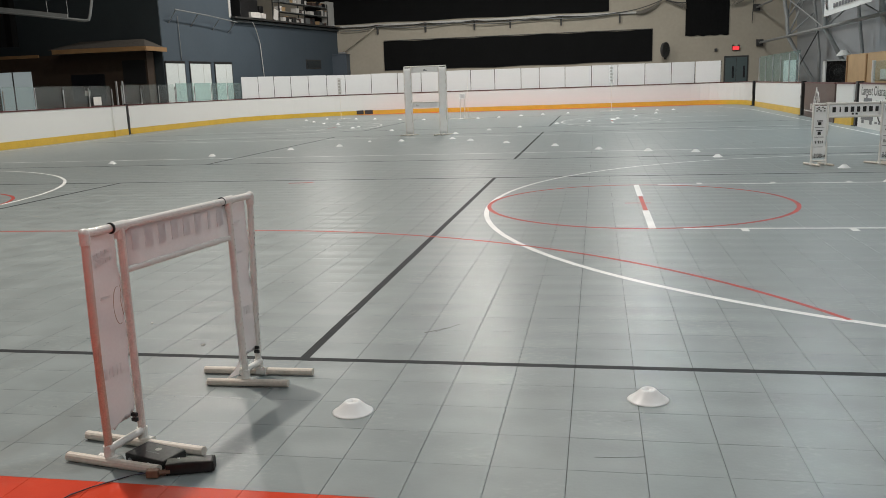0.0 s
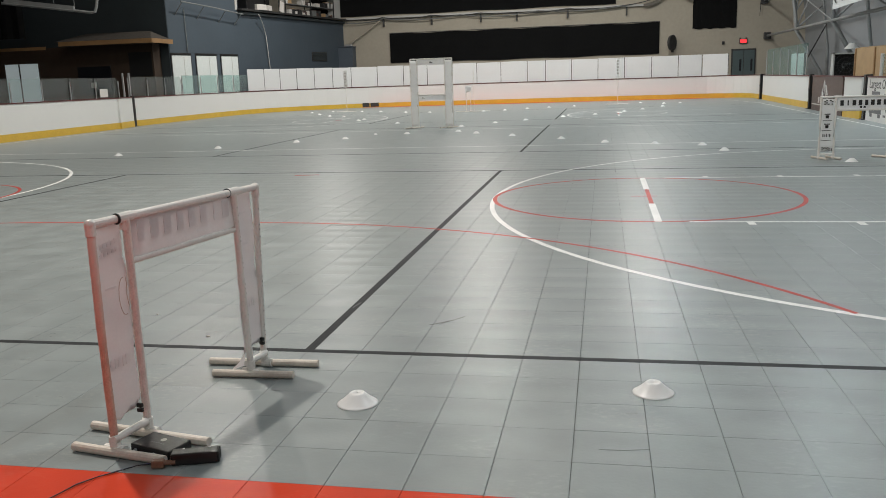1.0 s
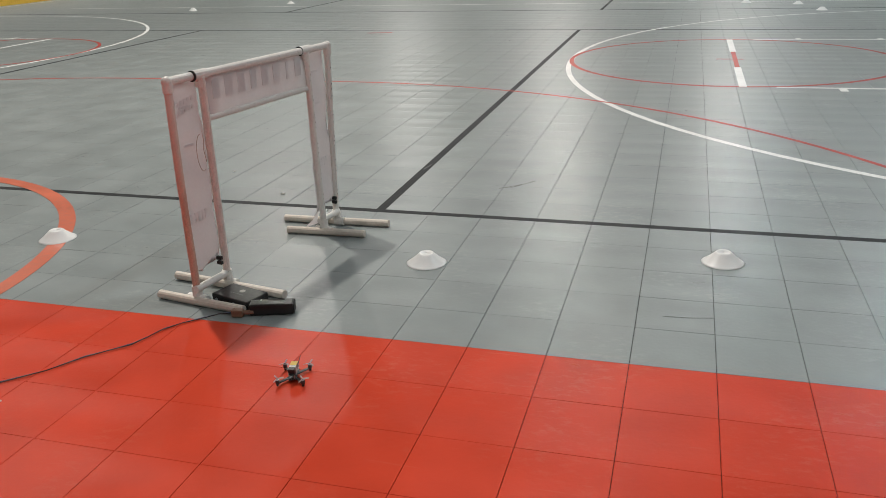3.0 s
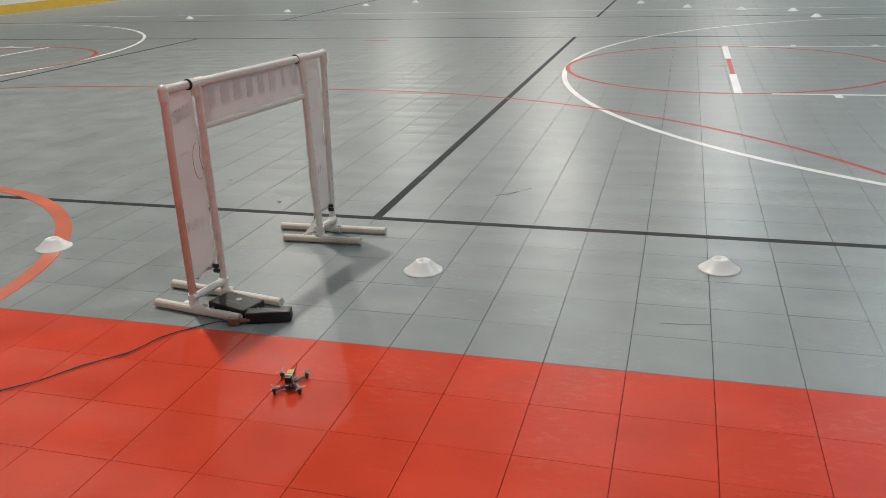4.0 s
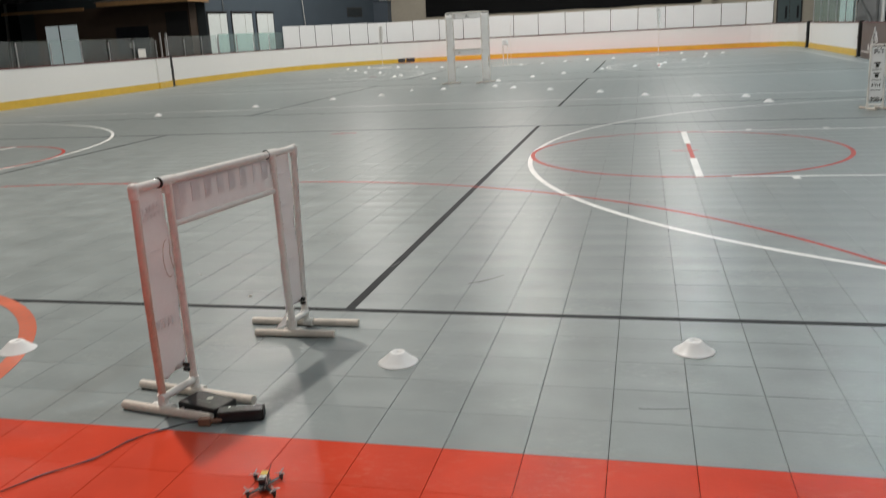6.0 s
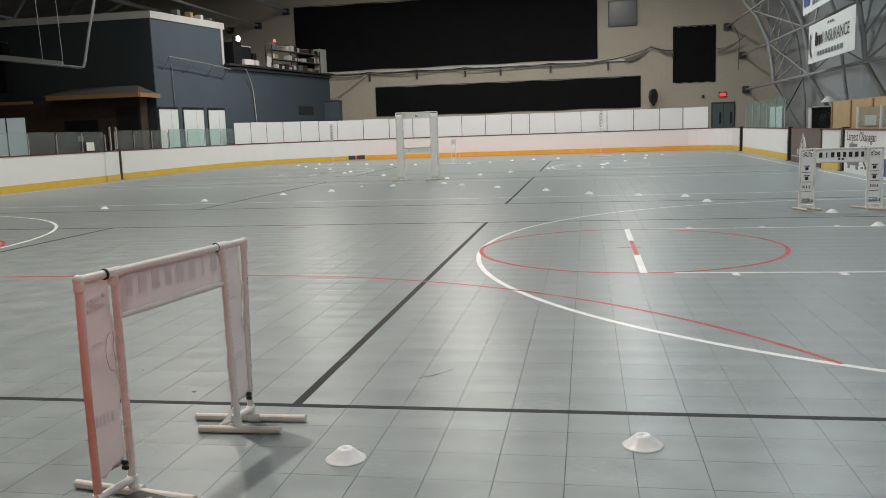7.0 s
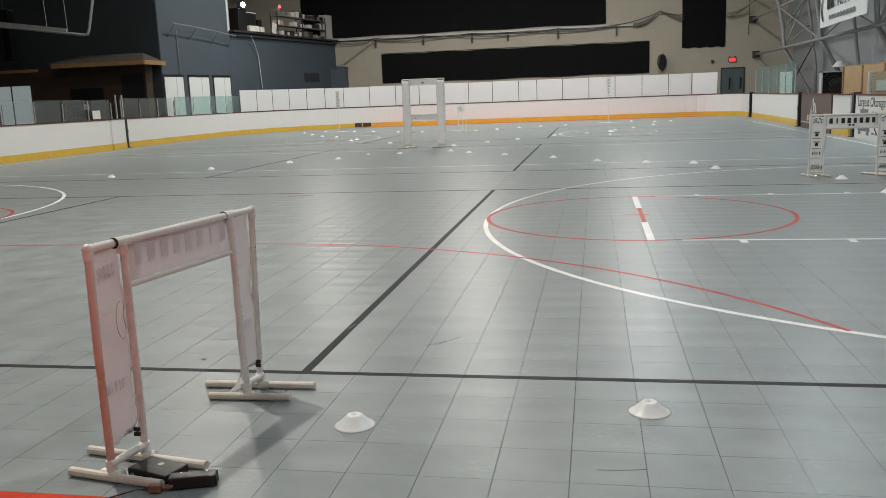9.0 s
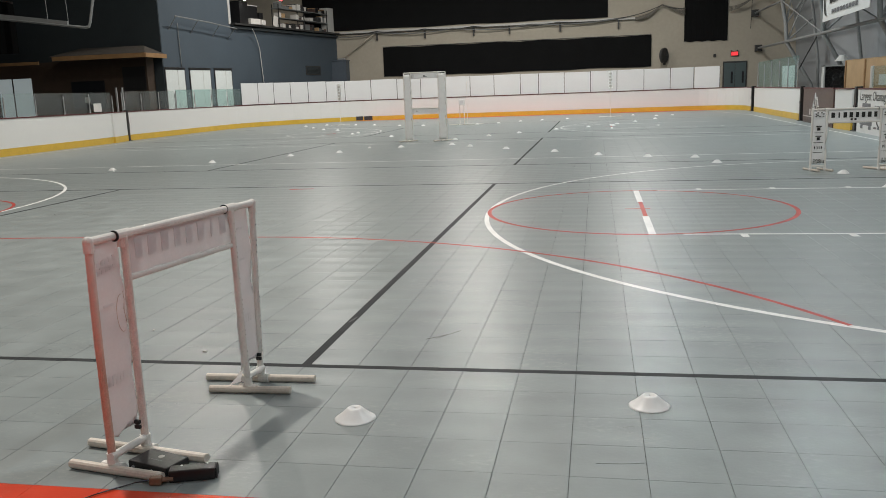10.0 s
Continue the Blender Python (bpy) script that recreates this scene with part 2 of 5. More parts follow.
def let_light_through(m, share, col):
    """Thin vinyl and film: part of the light passes and scatters."""
    nt = m.node_tree
    b = nt.nodes["Principled BSDF"]
    tl, mx = nt.nodes.new("ShaderNodeBsdfTranslucent"), nt.nodes.new("ShaderNodeMixShader")
    tl.inputs[0].default_value = (*col, 1)
    mx.inputs[0].default_value = share
    nt.links.new(b.outputs[0], mx.inputs[1])
    nt.links.new(tl.outputs[0], mx.inputs[2])
    nt.links.new(mx.outputs[0], nt.nodes["Material Output"].inputs[0])


let_light_through(M_CLOTH, 0.55, (0.85, 0.83, 0.84))


def pale_upwards(m, pale, z0, z1):
    """Blends the film colour to a paler tone towards the top of the pipe."""
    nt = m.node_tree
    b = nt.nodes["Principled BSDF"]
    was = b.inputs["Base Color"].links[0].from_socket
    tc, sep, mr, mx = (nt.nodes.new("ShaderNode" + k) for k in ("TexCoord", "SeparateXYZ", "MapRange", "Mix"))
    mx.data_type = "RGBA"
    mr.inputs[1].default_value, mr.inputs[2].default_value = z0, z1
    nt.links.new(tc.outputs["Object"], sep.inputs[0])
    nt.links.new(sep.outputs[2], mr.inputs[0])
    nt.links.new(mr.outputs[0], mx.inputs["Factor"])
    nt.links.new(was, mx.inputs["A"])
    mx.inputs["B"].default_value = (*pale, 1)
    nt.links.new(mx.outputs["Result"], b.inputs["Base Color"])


pale_upwards(M_TAPE, (0.70, 0.58, 0.53), 0.45, 0.95)
M_TAPEPALE = mat("pale_pink_film", (0.70, 0.62, 0.57), 0.4, vary=0.22, scale=16)
M_STAIN = mat("brown_stain", (0.52, 0.40, 0.34), 0.6, vary=0.3, scale=30)
M_INK = mat("black_print", (0.02, 0.02, 0.02), 0.5)
M_INKFADE = mat("print_showing_through", (0.79, 0.772, 0.774), 0.6, vary=0.1)
M_VINYL = mat("opaque_white_vinyl", (0.84, 0.84, 0.83), 0.45, vary=0.06, scale=9, bump=0.35, bump_scale=11)
let_light_through(M_VINYL, 0.2, (0.9, 0.9, 0.9))
let_light_through(M_INKFADE, 0.55, (0.84, 0.822, 0.83))
M_GLASS = glass("shield_glass", (0.9, 0.94, 0.93), 0.05, 0.95)
M_GREEN_GLASS = glass("green_edge_glass", (0.78, 0.9, 0.88), 0.05, 0.88)
M_SKIN = mat("black_screen", (0.008, 0.009, 0.012), 0.3)


# ---- mesh helpers ----
def part(name, bm, material, parent=None, label="", smooth=False, kind=""):
    me = bpy.data.meshes.new(name)
    bm.to_mesh(me)
    bm.free()
    me.materials.append(material)
    if smooth:
        for p in me.polygons:
            p.use_smooth = True
    ob = new(name, me)
    if parent is not None:
        ob.parent = parent
    if label or kind:
        tagged(ob, label=label, kind=kind)
    return ob


def thing(name, label, category, at=(0, 0, 0), turn=0.0, group="", kind=""):
    ob = new(name)
    ob.matrix_world = pose(*at, 0, 0, turn)
    ob.empty_display_size = 0.1
    return tagged(ob, label, category, group, kind)


def add_box(bm, x0, x1, y0, y1, z0, z1, bevel=0.0, m=None):
    c = Matrix.Translation(((x0 + x1) / 2, (y0 + y1) / 2, (z0 + z1) / 2)) @ Matrix.Diagonal((abs(x1 - x0), abs(y1 - y0), abs(z1 - z0), 1))
    r = bmesh.ops.create_cube(bm, size=1.0, matrix=c if m is None else m @ c)
    if bevel:
        edges = list({e for v in r["verts"] for e in v.link_edges})
        bmesh.ops.bevel(bm, geom=edges, offset=bevel, segments=2, affect="EDGES", profile=0.5)
    return r


def box(x0, x1, y0, y1, z0, z1, bevel=0.0, m=None):
    bm = bmesh.new()
    add_box(bm, x0, x1, y0, y1, z0, z1, bevel, m)
    return bm


def add_pipe(bm, a, b, r, seg=10, r2=None, caps=True):
    a, b = Vector(a), Vector(b)
    d = b - a
    m = Matrix.Translation((a + b) / 2) @ d.to_track_quat("Z", "Y").to_matrix().to_4x4()
    bmesh.ops.create_cone(bm, cap_ends=caps, segments=seg, radius1=r, radius2=r if r2 is None else r2, depth=d.length, matrix=m)


def pipe(a, b, r, seg=10, r2=None):
    bm = bmesh.new()
    add_pipe(bm, a, b, r, seg, r2)
    return bm


def add_tube(bm, pts, r, seg=8):
    """A round bar along a bent line."""
    pts = [Vector(p) for p in pts]
    rings = []
    up = Vector((0, 0, 1))
    for i, p in enumerate(pts):
        d = (pts[min(i + 1, len(pts) - 1)] - pts[max(i - 1, 0)]).normalized()
        s = d.cross(up)
        s = s.normalized() if s.length > 1e-4 else Vector((1, 0, 0))
        u = s.cross(d).normalized()
        rings.append([bm.verts.new(p + r * (math.cos(2 * math.pi * k / seg) * s + math.sin(2 * math.pi * k / seg) * u)) for k in range(seg)])
    for a, b in zip(rings, rings[1:]):
        for k in range(seg):
            bm.faces.new((a[k], a[(k + 1) % seg], b[(k + 1) % seg], b[k]))
    bm.faces.new(rings[0][::-1])
    bm.faces.new(rings[-1])


def tube(pts, r, seg=8):
    bm = bmesh.new()
    add_tube(bm, pts, r, seg)
    return bm


def add_poly(bm, pts, normal_shift=None):
    vs = [bm.verts.new(p) for p in pts]
    f = bm.faces.new(vs)
    if normal_shift:
        r = bmesh.ops.extrude_face_region(bm, geom=[f])
        bmesh.ops.translate(bm, vec=normal_shift, verts=[g for g in r["geom"] if isinstance(g, bmesh.types.BMVert)])
        bmesh.ops.recalc_face_normals(bm, faces=bm.faces)


def ribbon(path, z0, z1, off0, off1):
    """A wall along a plan line, from height z0 to z1, between two offsets to its left side."""
    pts = [Vector((p[0], p[1], 0)) for p in path]
    bm = bmesh.new()
    rows = []
    for i, p in enumerate(pts):
        d = (pts[min(i + 1, len(pts) - 1)] - pts[max(i - 1, 0)]).normalized()
        n = Vector((-d.y, d.x, 0))
        rows.append([bm.verts.new((p + n * o) + Vector((0, 0, z))) for o, z in ((off0, z0), (off1, z0), (off1, z1), (off0, z1))])
    for a, b in zip(rows, rows[1:]):
        for k in range(4):
            bm.faces.new((a[k], b[k], b[(k + 1) % 4], a[(k + 1) % 4]))
    bm.faces.new(rows[0])
    bm.faces.new(rows[-1][::-1])
    bmesh.ops.recalc_face_normals(bm, faces=bm.faces)
    return bm


def arc(cx, cy, r, a0, a1, n):
    return [(cx + r * math.cos(radians(a0 + (a1 - a0) * i / n)), cy + r * math.sin(radians(a0 + (a1 - a0) * i / n))) for i in range(n + 1)]


# ---- hall shell ----
tagged(part("ground", box(-34, 14.5, -20, 53, -0.06, -0.012), M_CONCRETE), "grey concrete slab under the hall", "ground", kind="structure")
tagged(part("floor", box(RINK_L - 0.2, RINK_R + 0.2, RINK_NEAR, RINK_END + 0.2, -0.011, -0.007), M_BASE), "dark underlay below the interlocking floor tiles", "floor", kind="structure")


def line(name, bm_or_pts, material, label, width=0.05, z=0.0012):
    bm = ribbon(bm_or_pts, z - 0.001, z, -width / 2, width / 2)
    return tagged(part(name, bm, material), label, "court line", "court lines", "structure")


def ft(pts):
    return [(x * FT, y * FT) for x, y in pts]


D, W, R = M_LINE_DARK, M_LINE_WHITE, M_LINE_RED
for n, (y0, y1) in enumerate(((5, 35), (46, 76), (87, 117))):
    for x in (-2, -24):
        line("court_line", ft([(x, y0), (x, y1)]), D, "charcoal side line painted on grey floor tiles", 0.055, 0.0010)
    for y in (y0, y1):
        line("court_line", ft([(-52, y), (26.5, y)]), D, "charcoal end line across the grey floor tiles", 0.05, 0.0011)
for y in (51, 72):
    line("court_line", ft([(-46, y), (24, y)]), W, "thin white court side line", 0.05, 0.0012)
line("court_line", [(7.6, 15.0), (7.9, 37.0), (7.2, 42.0)], W, "white line along the rink boards", 0.06, 0.0013)
line("court_line", [(-16.8, 16), (-16.9, 34)], W, "white line along the rink boards", 0.06, 0.0013)
for cy in (25, 97):
    for sx, base in ((1, -13), (-1, -13)):
        fx = base + sx * 18
        hoop = base + sx * 31.75
        a = 0 if sx > 0 else 180
        bend = [(hoop - sx * 19.75 * math.cos(radians(d)), cy + 19.75 * math.sin(radians(d))) for d in range(-90, 91, 3)]
        line("three_point_line", ft([(base + sx * 37, cy - 19.75)] + bend + [(base + sx * 37, cy + 19.75)]), W, "white three-point arc painted on the floor tiles", 0.055, 0.0014)
        line("free_throw_circle", ft(arc(fx, cy, 6, 0, 360, 72)), R if cy < 50 else W, "red free-throw circle painted on the floor tiles" if cy < 50 else "thin white free-throw circle painted on the floor tiles", 0.05, 0.0016)
        for y0, y1, mm in ((-6, -2, W), (-2, 2, R), (2, 6, W)):
            line("free_throw_line", ft([(fx + sx * 0.2, cy + y0), (fx + sx * 0.2, cy + y1)]), mm, "white and red free-throw line segment", 0.075 if mm is W else 0.05, 0.0018)
        line("free_throw_line", ft([(fx - 0.5, cy), (fx + 0.5, cy)]), R, "short red cross mark on the free-throw line", 0.04, 0.0020)
        for dy in (-6, 6):
            line("lane_line", ft([(fx + sx * 1.2, cy + dy), (fx + sx * 15, cy + dy)]), W, "white key lane line", 0.05, 0.0017)
            for k in (3.1, 6.4, 9.7, 12.5):
                x0 = fx + sx * k
                line("lane_mark", ft([(x0, cy + dy), (x0, cy + dy + (0.55 if dy > 0 else -0.55))]), W, "small white lane mark beside the key", 0.07, 0.0019)
line("goal_area_line", ft(arc(-17.2, -0.5, 19.3, 153, 90, 30) + arc(-8.8, -0.5, 19.3, 90, 27, 30)), R, "thin red goal-area arc across the grey tiles", 0.038, 0.0015)
line("goal_crease_line", ft(arc(-12.45, -0.35, 6.0, 180, 2, 48)), M_CREASE, "wide orange-red goal crease arc", 0.09, 0.0021)

# end wall with its black curtains, walls and the arched lining
tagged(part("wall_north", box(-34, 13.5, WALL_END, WALL_END + 0.3, 0, 14), M_BEIGE), "beige painted end wall of the hall", "wall", kind="structure")
tagged(part("wall_south", box(-34, 14.5, -20.3, -20, 0, 14), M_BEIGE), "beige painted wall behind the rink", "wall", kind="structure")
tagged(part("wall_west", box(-34.3, -34, -20, 52, 0, 14), M_BLUED), "dark wall beyond the stands", "wall", kind="structure")

PROFILE = [(12.9, 0.0), (12.9, 2.5), (12.85, 4.2), (12.6, 5.8), (12.1, 7.2), (11.2, 8.6), (9.9, 10.0), (7.8, 11.6), (4.5, 13.0), (0.0, 13.8), (-9.5, 14.2), (-20, 13.6), (-28, 11.6), (-34, 9.0)]


def extrude_profile(profile, y0, y1, thick):
    bm = bmesh.new()
    pts = [Vector((x, 0, z)) for x, z in profile]
    rows = []
    for i, p in enumerate(pts):
        d = (pts[min(i + 1, len(pts) - 1)] - pts[max(i - 1, 0)]).normalized()
        n = Vector((d.z, 0, -d.x))
        rows.append([bm.verts.new(v) for v in (p + Vector((0, y0, 0)), p + Vector((0, y1, 0)), p + n * thick + Vector((0, y1, 0)), p + n * thick + Vector((0, y0, 0)))])
    for a, b in zip(rows, rows[1:]):
        for k in range(4):
            bm.faces.new((a[k], b[k], b[(k + 1) % 4], a[(k + 1) % 4]))
    bmesh.ops.recalc_face_normals(bm, faces=bm.faces)
    return bm


tagged(part("wall_east", extrude_profile(PROFILE[:7], -20, WALL_END, 0.2), M_ARCH), "pale grey curved lining of the arched hall wall", "wall", kind="structure")
tagged(part("ceiling", extrude_profile(PROFILE[6:], -20, WALL_END, 0.2), M_CEIL), "dark curved ceiling of the arched hall", "ceiling", kind="structure")

# rink boards
H = 1.2


def boards(path, name="rink_board", label="white dasher board with yellow kickplate and dark red cap rail", face=None, kick=True):
    b = thing(name, label, "rink board", group="rink boards", kind="structure")
    part("panel", ribbon(path, 0.24 if kick else 0.0, H - 0.04, 0.0, 0.09), face or M_BOARD, b)
    if kick:
        part("kickplate", ribbon(path, 0.0, 0.238, -0.012, 0.09), M_KICK, b, "yellow kickplate")
    part("cap_rail", ribbon(path, H - 0.038, H, -0.02, 0.12), M_CAP, b, "dark red cap rail")
    return b


def corner(cx, cy, r, a0, a1, n=16):
    return arc(cx, cy, r, a0, a1, n)


boards([(-16.8, RINK_NEAR), (-17.0, 12.0), (-17.28, 20.5), (-17.53, 26.95)])
boards([(-17.47, 26.96), (-17.82, 28.48)], label="white rink gate panel standing slightly ajar")
LC = 8.5
boards([(RINK_L, 28.75), (RINK_L - 0.05, 36)] + corner(RINK_L + LC, RINK_END - LC, LC, 180, 90)[1:] + [(RINK_R - 2.6, RINK_END)] + corner(RINK_R - 2.6, RINK_END - 2.6, 2.6, 90, 0, 8)[1:] + [(RINK_R, 42.0)])
boards([(RINK_R, 41.1), (8.45, 30.3)])
boards([(8.10, 24.25), (8.16, 22.75)])
boards([(7.6, 10.6), (7.5, RINK_NEAR)])


def post(x, y, z1, r=0.06, name="board_post", label="black steel post between rink boards"):
    b = thing(name, label, "post", group="board posts")
    part("shaft", box(x - r, x + r, y - r, y + r, 0, z1, 0.008), M_BLACKP, b)
    part("bracket", box(x - r - 0.012, x + r + 0.012, y - r - 0.012, y + r + 0.012, 0.62, 0.72, 0.006), M_BLACKP, b)
    part("base_plate", box(x - r - 0.05, x + r + 0.05, y - r - 0.05, y + r + 0.05, 0, 0.025), M_DARKSTEEL, b)
    return b


post(-17.90, 28.60, 1.24, 0.075)
post(8.80, 41.6, 1.24, 0.10)
post(8.42, 29.75, 1.24, 0.075)
post(8.25, 22.5, 1.24, 0.09)


def bars(bm, x0, x1, y, z0, z1, n, rng, gap=0.25):
    """A row of plain bars that stand for writing."""
    w = (x1 - x0) / n
    for k in range(n):
        add_box(bm, x0 + k * w + gap * w * 0.5, x0 + (k + 1) * w - gap * w * 0.5, y - 0.002, y, z0, z1)


def text_mesh(body, size, material, parent, m, name="lettering", sx=1.0):
    cu = bpy.data.curves.new("letters", "FONT")
    cu.body, cu.size, cu.extrude = body, size, 0.001
    tmp = bpy.data.objects.new("letters", cu)
    scene.collection.objects.link(tmp)
    dg = bpy.context.evaluated_depsgraph_get()
    me = bpy.data.meshes.new_from_object(tmp.evaluated_get(dg))
    bpy.data.objects.remove(tmp)
    me.transform(m @ Matrix.Diagonal((sx, 1, 1, 1)))
    me.materials.clear()
    me.materials.append(material)
    ob = new(name, me)
    ob.parent = parent
    return ob


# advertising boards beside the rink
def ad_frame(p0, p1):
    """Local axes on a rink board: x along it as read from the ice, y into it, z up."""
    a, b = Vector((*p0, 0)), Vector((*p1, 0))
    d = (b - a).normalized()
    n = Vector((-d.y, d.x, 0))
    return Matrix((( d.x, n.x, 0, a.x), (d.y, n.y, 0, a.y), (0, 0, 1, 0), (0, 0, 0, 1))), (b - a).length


M_BROWN = mat("brown_advert_vinyl", (0.075, 0.048, 0.042), 0.4, vary=0.1)
M_ADWHITE = mat("white_advert_vinyl", (0.70, 0.70, 0.69), 0.35, vary=0.05)
M_GREYINK = mat("grey_print", (0.16, 0.16, 0.17), 0.5)
M_PALEINK = mat("pale_print", (0.55, 0.52, 0.50), 0.5)
M_REDINK = mat("red_print", (0.45, 0.03, 0.03), 0.5)
M_BLUEINK = mat("blue_print", (0.05, 0.08, 0.22), 0.5)

adb = boards([(8.36, 29.3), (8.09, 24.4)], "advert_board", "brown advertising board with a pale peak emblem and lettering", M_BROWN, kick=False)
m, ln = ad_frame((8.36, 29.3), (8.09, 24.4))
bm = bmesh.new()
for s0, s1, z0, z1 in ((1.9, 2.5, 0.56, 1.02), (2.2, 2.75, 0.60, 0.88), (1.75, 2.1, 0.50, 0.72)):
    add_tube(bm, [m @ Vector(v) for v in ((s0, -0.012, z0), ((s0 * 0.45 + s1 * 0.55), -0.012, z1), (s1, -0.012, z0 - 0.03))], 0.022, 6)
part("emblem", bm, M_PALEINK, adb, "pale line emblem of a peak")
bm = bmesh.new()
for k in range(6):
    add_box(bm, 1.2 + k * 0.36, 1.2 + k * 0.36 + 0.24, -0.006, -0.002, 0.28, 0.48 if k in (0, 4) else 0.42, m=m)
part("lettering", bm, M_PALEINK, adb, "row of pale bars as lettering", kind="stuff")
part("stripe", box(0.05, ln - 0.05, -0.006, -0.002, 0.20, 0.235, m=m), M_PALEINK, adb)

adw = boards([(8.17, 22.25), (7.62, 10.8)], "advert_board", "white advertising board with black lettering and a car picture", M_ADWHITE, kick=False)
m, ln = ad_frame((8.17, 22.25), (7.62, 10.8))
text_mesh("Largest Okanagan", 0.34, M_INK, adw, m @ Matrix.Translation((0.25, -0.004, 0.88)) @ Matrix.Rotation(radians(90), 4, "X"), sx=1.15)
bm = bmesh.new()
for k in range(7):
    add_box(bm, 3.9 + k * 0.24, 3.9 + k * 0.24 + 0.15, -0.006, -0.002, 0.88, 1.11, m=m)
part("name_bars", bm, M_INK, adw, kind="stuff")
bm = bmesh.new()
add_box(bm, 0.35, 1.55, -0.008, -0.002, 0.22, 0.56, 0.002, m)
add_box(bm, 0.55, 1.35, -0.008, -0.002, 0.565, 0.80, 0.002, m)
add_box(bm, 0.42, 0.66, -0.008, -0.002, 0.12, 0.215, 0.002, m)
add_box(bm, 1.24, 1.48, -0.008, -0.002, 0.12, 0.215, 0.002, m)
part("car_picture", bm, M_GREYINK, adw, "grey plain shape of a car front")
bm = bmesh.new()
add_tube(bm, [m @ Vector((2.35 + 0.36 * math.cos(radians(a)), -0.006, 0.48 + 0.27 * math.sin(radians(a)))) for a in range(0, 360, 15)], 0.02, 5)
part("round_logo", bm, M_INK, adw)
bm = bmesh.new()
for k, (z, w) in enumerate(((0.70, 1.1), (0.60, 0.9), (0.16, 1.6))):
    for q in range(5):
        add_box(bm, 1.75 + q * w / 5, 1.75 + (q + 0.7) * w / 5, -0.006, -0.002, z, z + 0.055, m=m)
part("small_print", bm, M_GREYINK, adw, kind="stuff")
part("blue_block", box(3.2, 5.8, -0.006, -0.002, 0.08, 0.5, m=m), M_BLUEINK, adw)


# upper white panels over the far boards
seams = [-13.58, -12.1, -10.6, -9.18, -7.67, -6.22, -4.81, -3.28, -2.23, -0.76, 0.73, 2.2, 3.69, 5.13, 6.40]
ring = corner(RINK_L + LC, RINK_END - LC, LC + 0.06, 165, 90, 60)
along = [0.0]
for p, q in zip(ring, ring[1:]):
    along.append(along[-1] + math.hypot(q[0] - p[0], q[1] - p[1]))
PZ0, PZ1 = H + 0.012, 2.36
prng = random.Random(3)


def upper_panel(path):
    b = thing("shield_panel", "white plastic sheet panel standing on the rink boards", "panel", group="white shield panels")
    dz = prng.uniform(-0.015, 0.015)
    part("sheet", ribbon(path, PZ0, PZ1 + dz, 0.03, 0.045), M_PANEL, b)
    a, c = path[-2], path[-1]
    d = Vector((c[0] - a[0], c[1] - a[1], 0)).normalized()
    part("edge_strip", ribbon([(c[0] - d.x * 0.03, c[1] - d.y * 0.03), (c[0] - d.x * 0.002, c[1] - d.y * 0.002)], PZ0, PZ1, 0.022, 0.06), M_DARKSTEEL, b, "dark joint strip")


cut = next(i for i, p in enumerate(ring) if p[0] > seams[0])
stops = [0, 7, 13, 19, 25, 31, 37, 44]
stops = [k for k in stops if k < cut - 3] + [cut]
for i0, i1 in zip(stops, stops[1:]):
    upper_panel(ring[i0:i1 + 1])
for x0, x1 in zip(seams, seams[1:]):
    pts = [p for p in ring if x0 < p[0] < x1 and p[0] < RINK_L + LC]
    yy = lambda x: (RINK_END - LC + math.sqrt(max(0, (LC + 0.06) ** 2 - (x - RINK_L - LC) ** 2))) if x < RINK_L + LC else RINK_END + 0.06
    upper_panel([(x0 + 0.004, yy(x0))] + pts + [(x1 - 0.004, yy(x1))])
upper_panel([(6.41, 46.06), (7.05, 45.85), (7.72, 45.62)])

# vents low in the end boards
v = thing("kick_vent", "two dark grille vents set low in the yellow kickplate", "vent")
for x0, x1 in ((-13.0, -12.62), (-12.56, -12.1)):
    yv = RINK_END - LC + math.sqrt(LC ** 2 - (x0 - RINK_L - LC) ** 2)
    yw = RINK_END - LC + math.sqrt(LC ** 2 - (x1 - RINK_L - LC) ** 2)
    part("grille", ribbon([(x0, yv), (x1, yw)], 0.03, 0.26, -0.03, 0.0), M_DARKSTEEL, v)


# glass shields over the side boards
def shield(p0, p1, z1, n, green=False):
    b = thing("glass_shield", "clear glass shield in steel posts on the boards", "glass screen", group="glass shields")
    a, c = Vector((*p0, 0)), Vector((*p1, 0))
    for k in range(n):
        q0, q1 = a.lerp(c, (k + 0.02) / n), a.lerp(c, (k + 0.98) / n)
        o = part("pane", ribbon([q0.xy, q1.xy], H + 0.01, z1, 0.03, 0.042), M_GREEN_GLASS if green else M_GLASS, b)
        o.visible_shadow = False
    for k in range(n + 1):
        q = a.lerp(c, k / n)
        part("upright", box(q.x - 0.017, q.x + 0.017, q.y - 0.017, q.y + 0.017, H, z1 - 0.12 if k % 2 else z1 - 0.05, 0.004), M_ALU, b, "aluminium upright")


shield((-17.2, 16.0), (-17.58, 27.2), 1.95, 7)
shield((-17.95, 28.5), (-18.0, 33.0), 2.0, 3)
shield((-18.0, 33.1), (-17.72, 39.8), 2.05, 4, True)
shield((8.8, 40.6), (8.5, 31.0), 2.38, 5, True)
b = thing("tall_post", "pair of tall pale posts at the rink gate", "post")
for y in (28.2, 28.65):
    part("shaft", box(-18.0, -17.94, y - 0.03, y + 0.03, H, 2.15, 0.004), M_ALU, b)

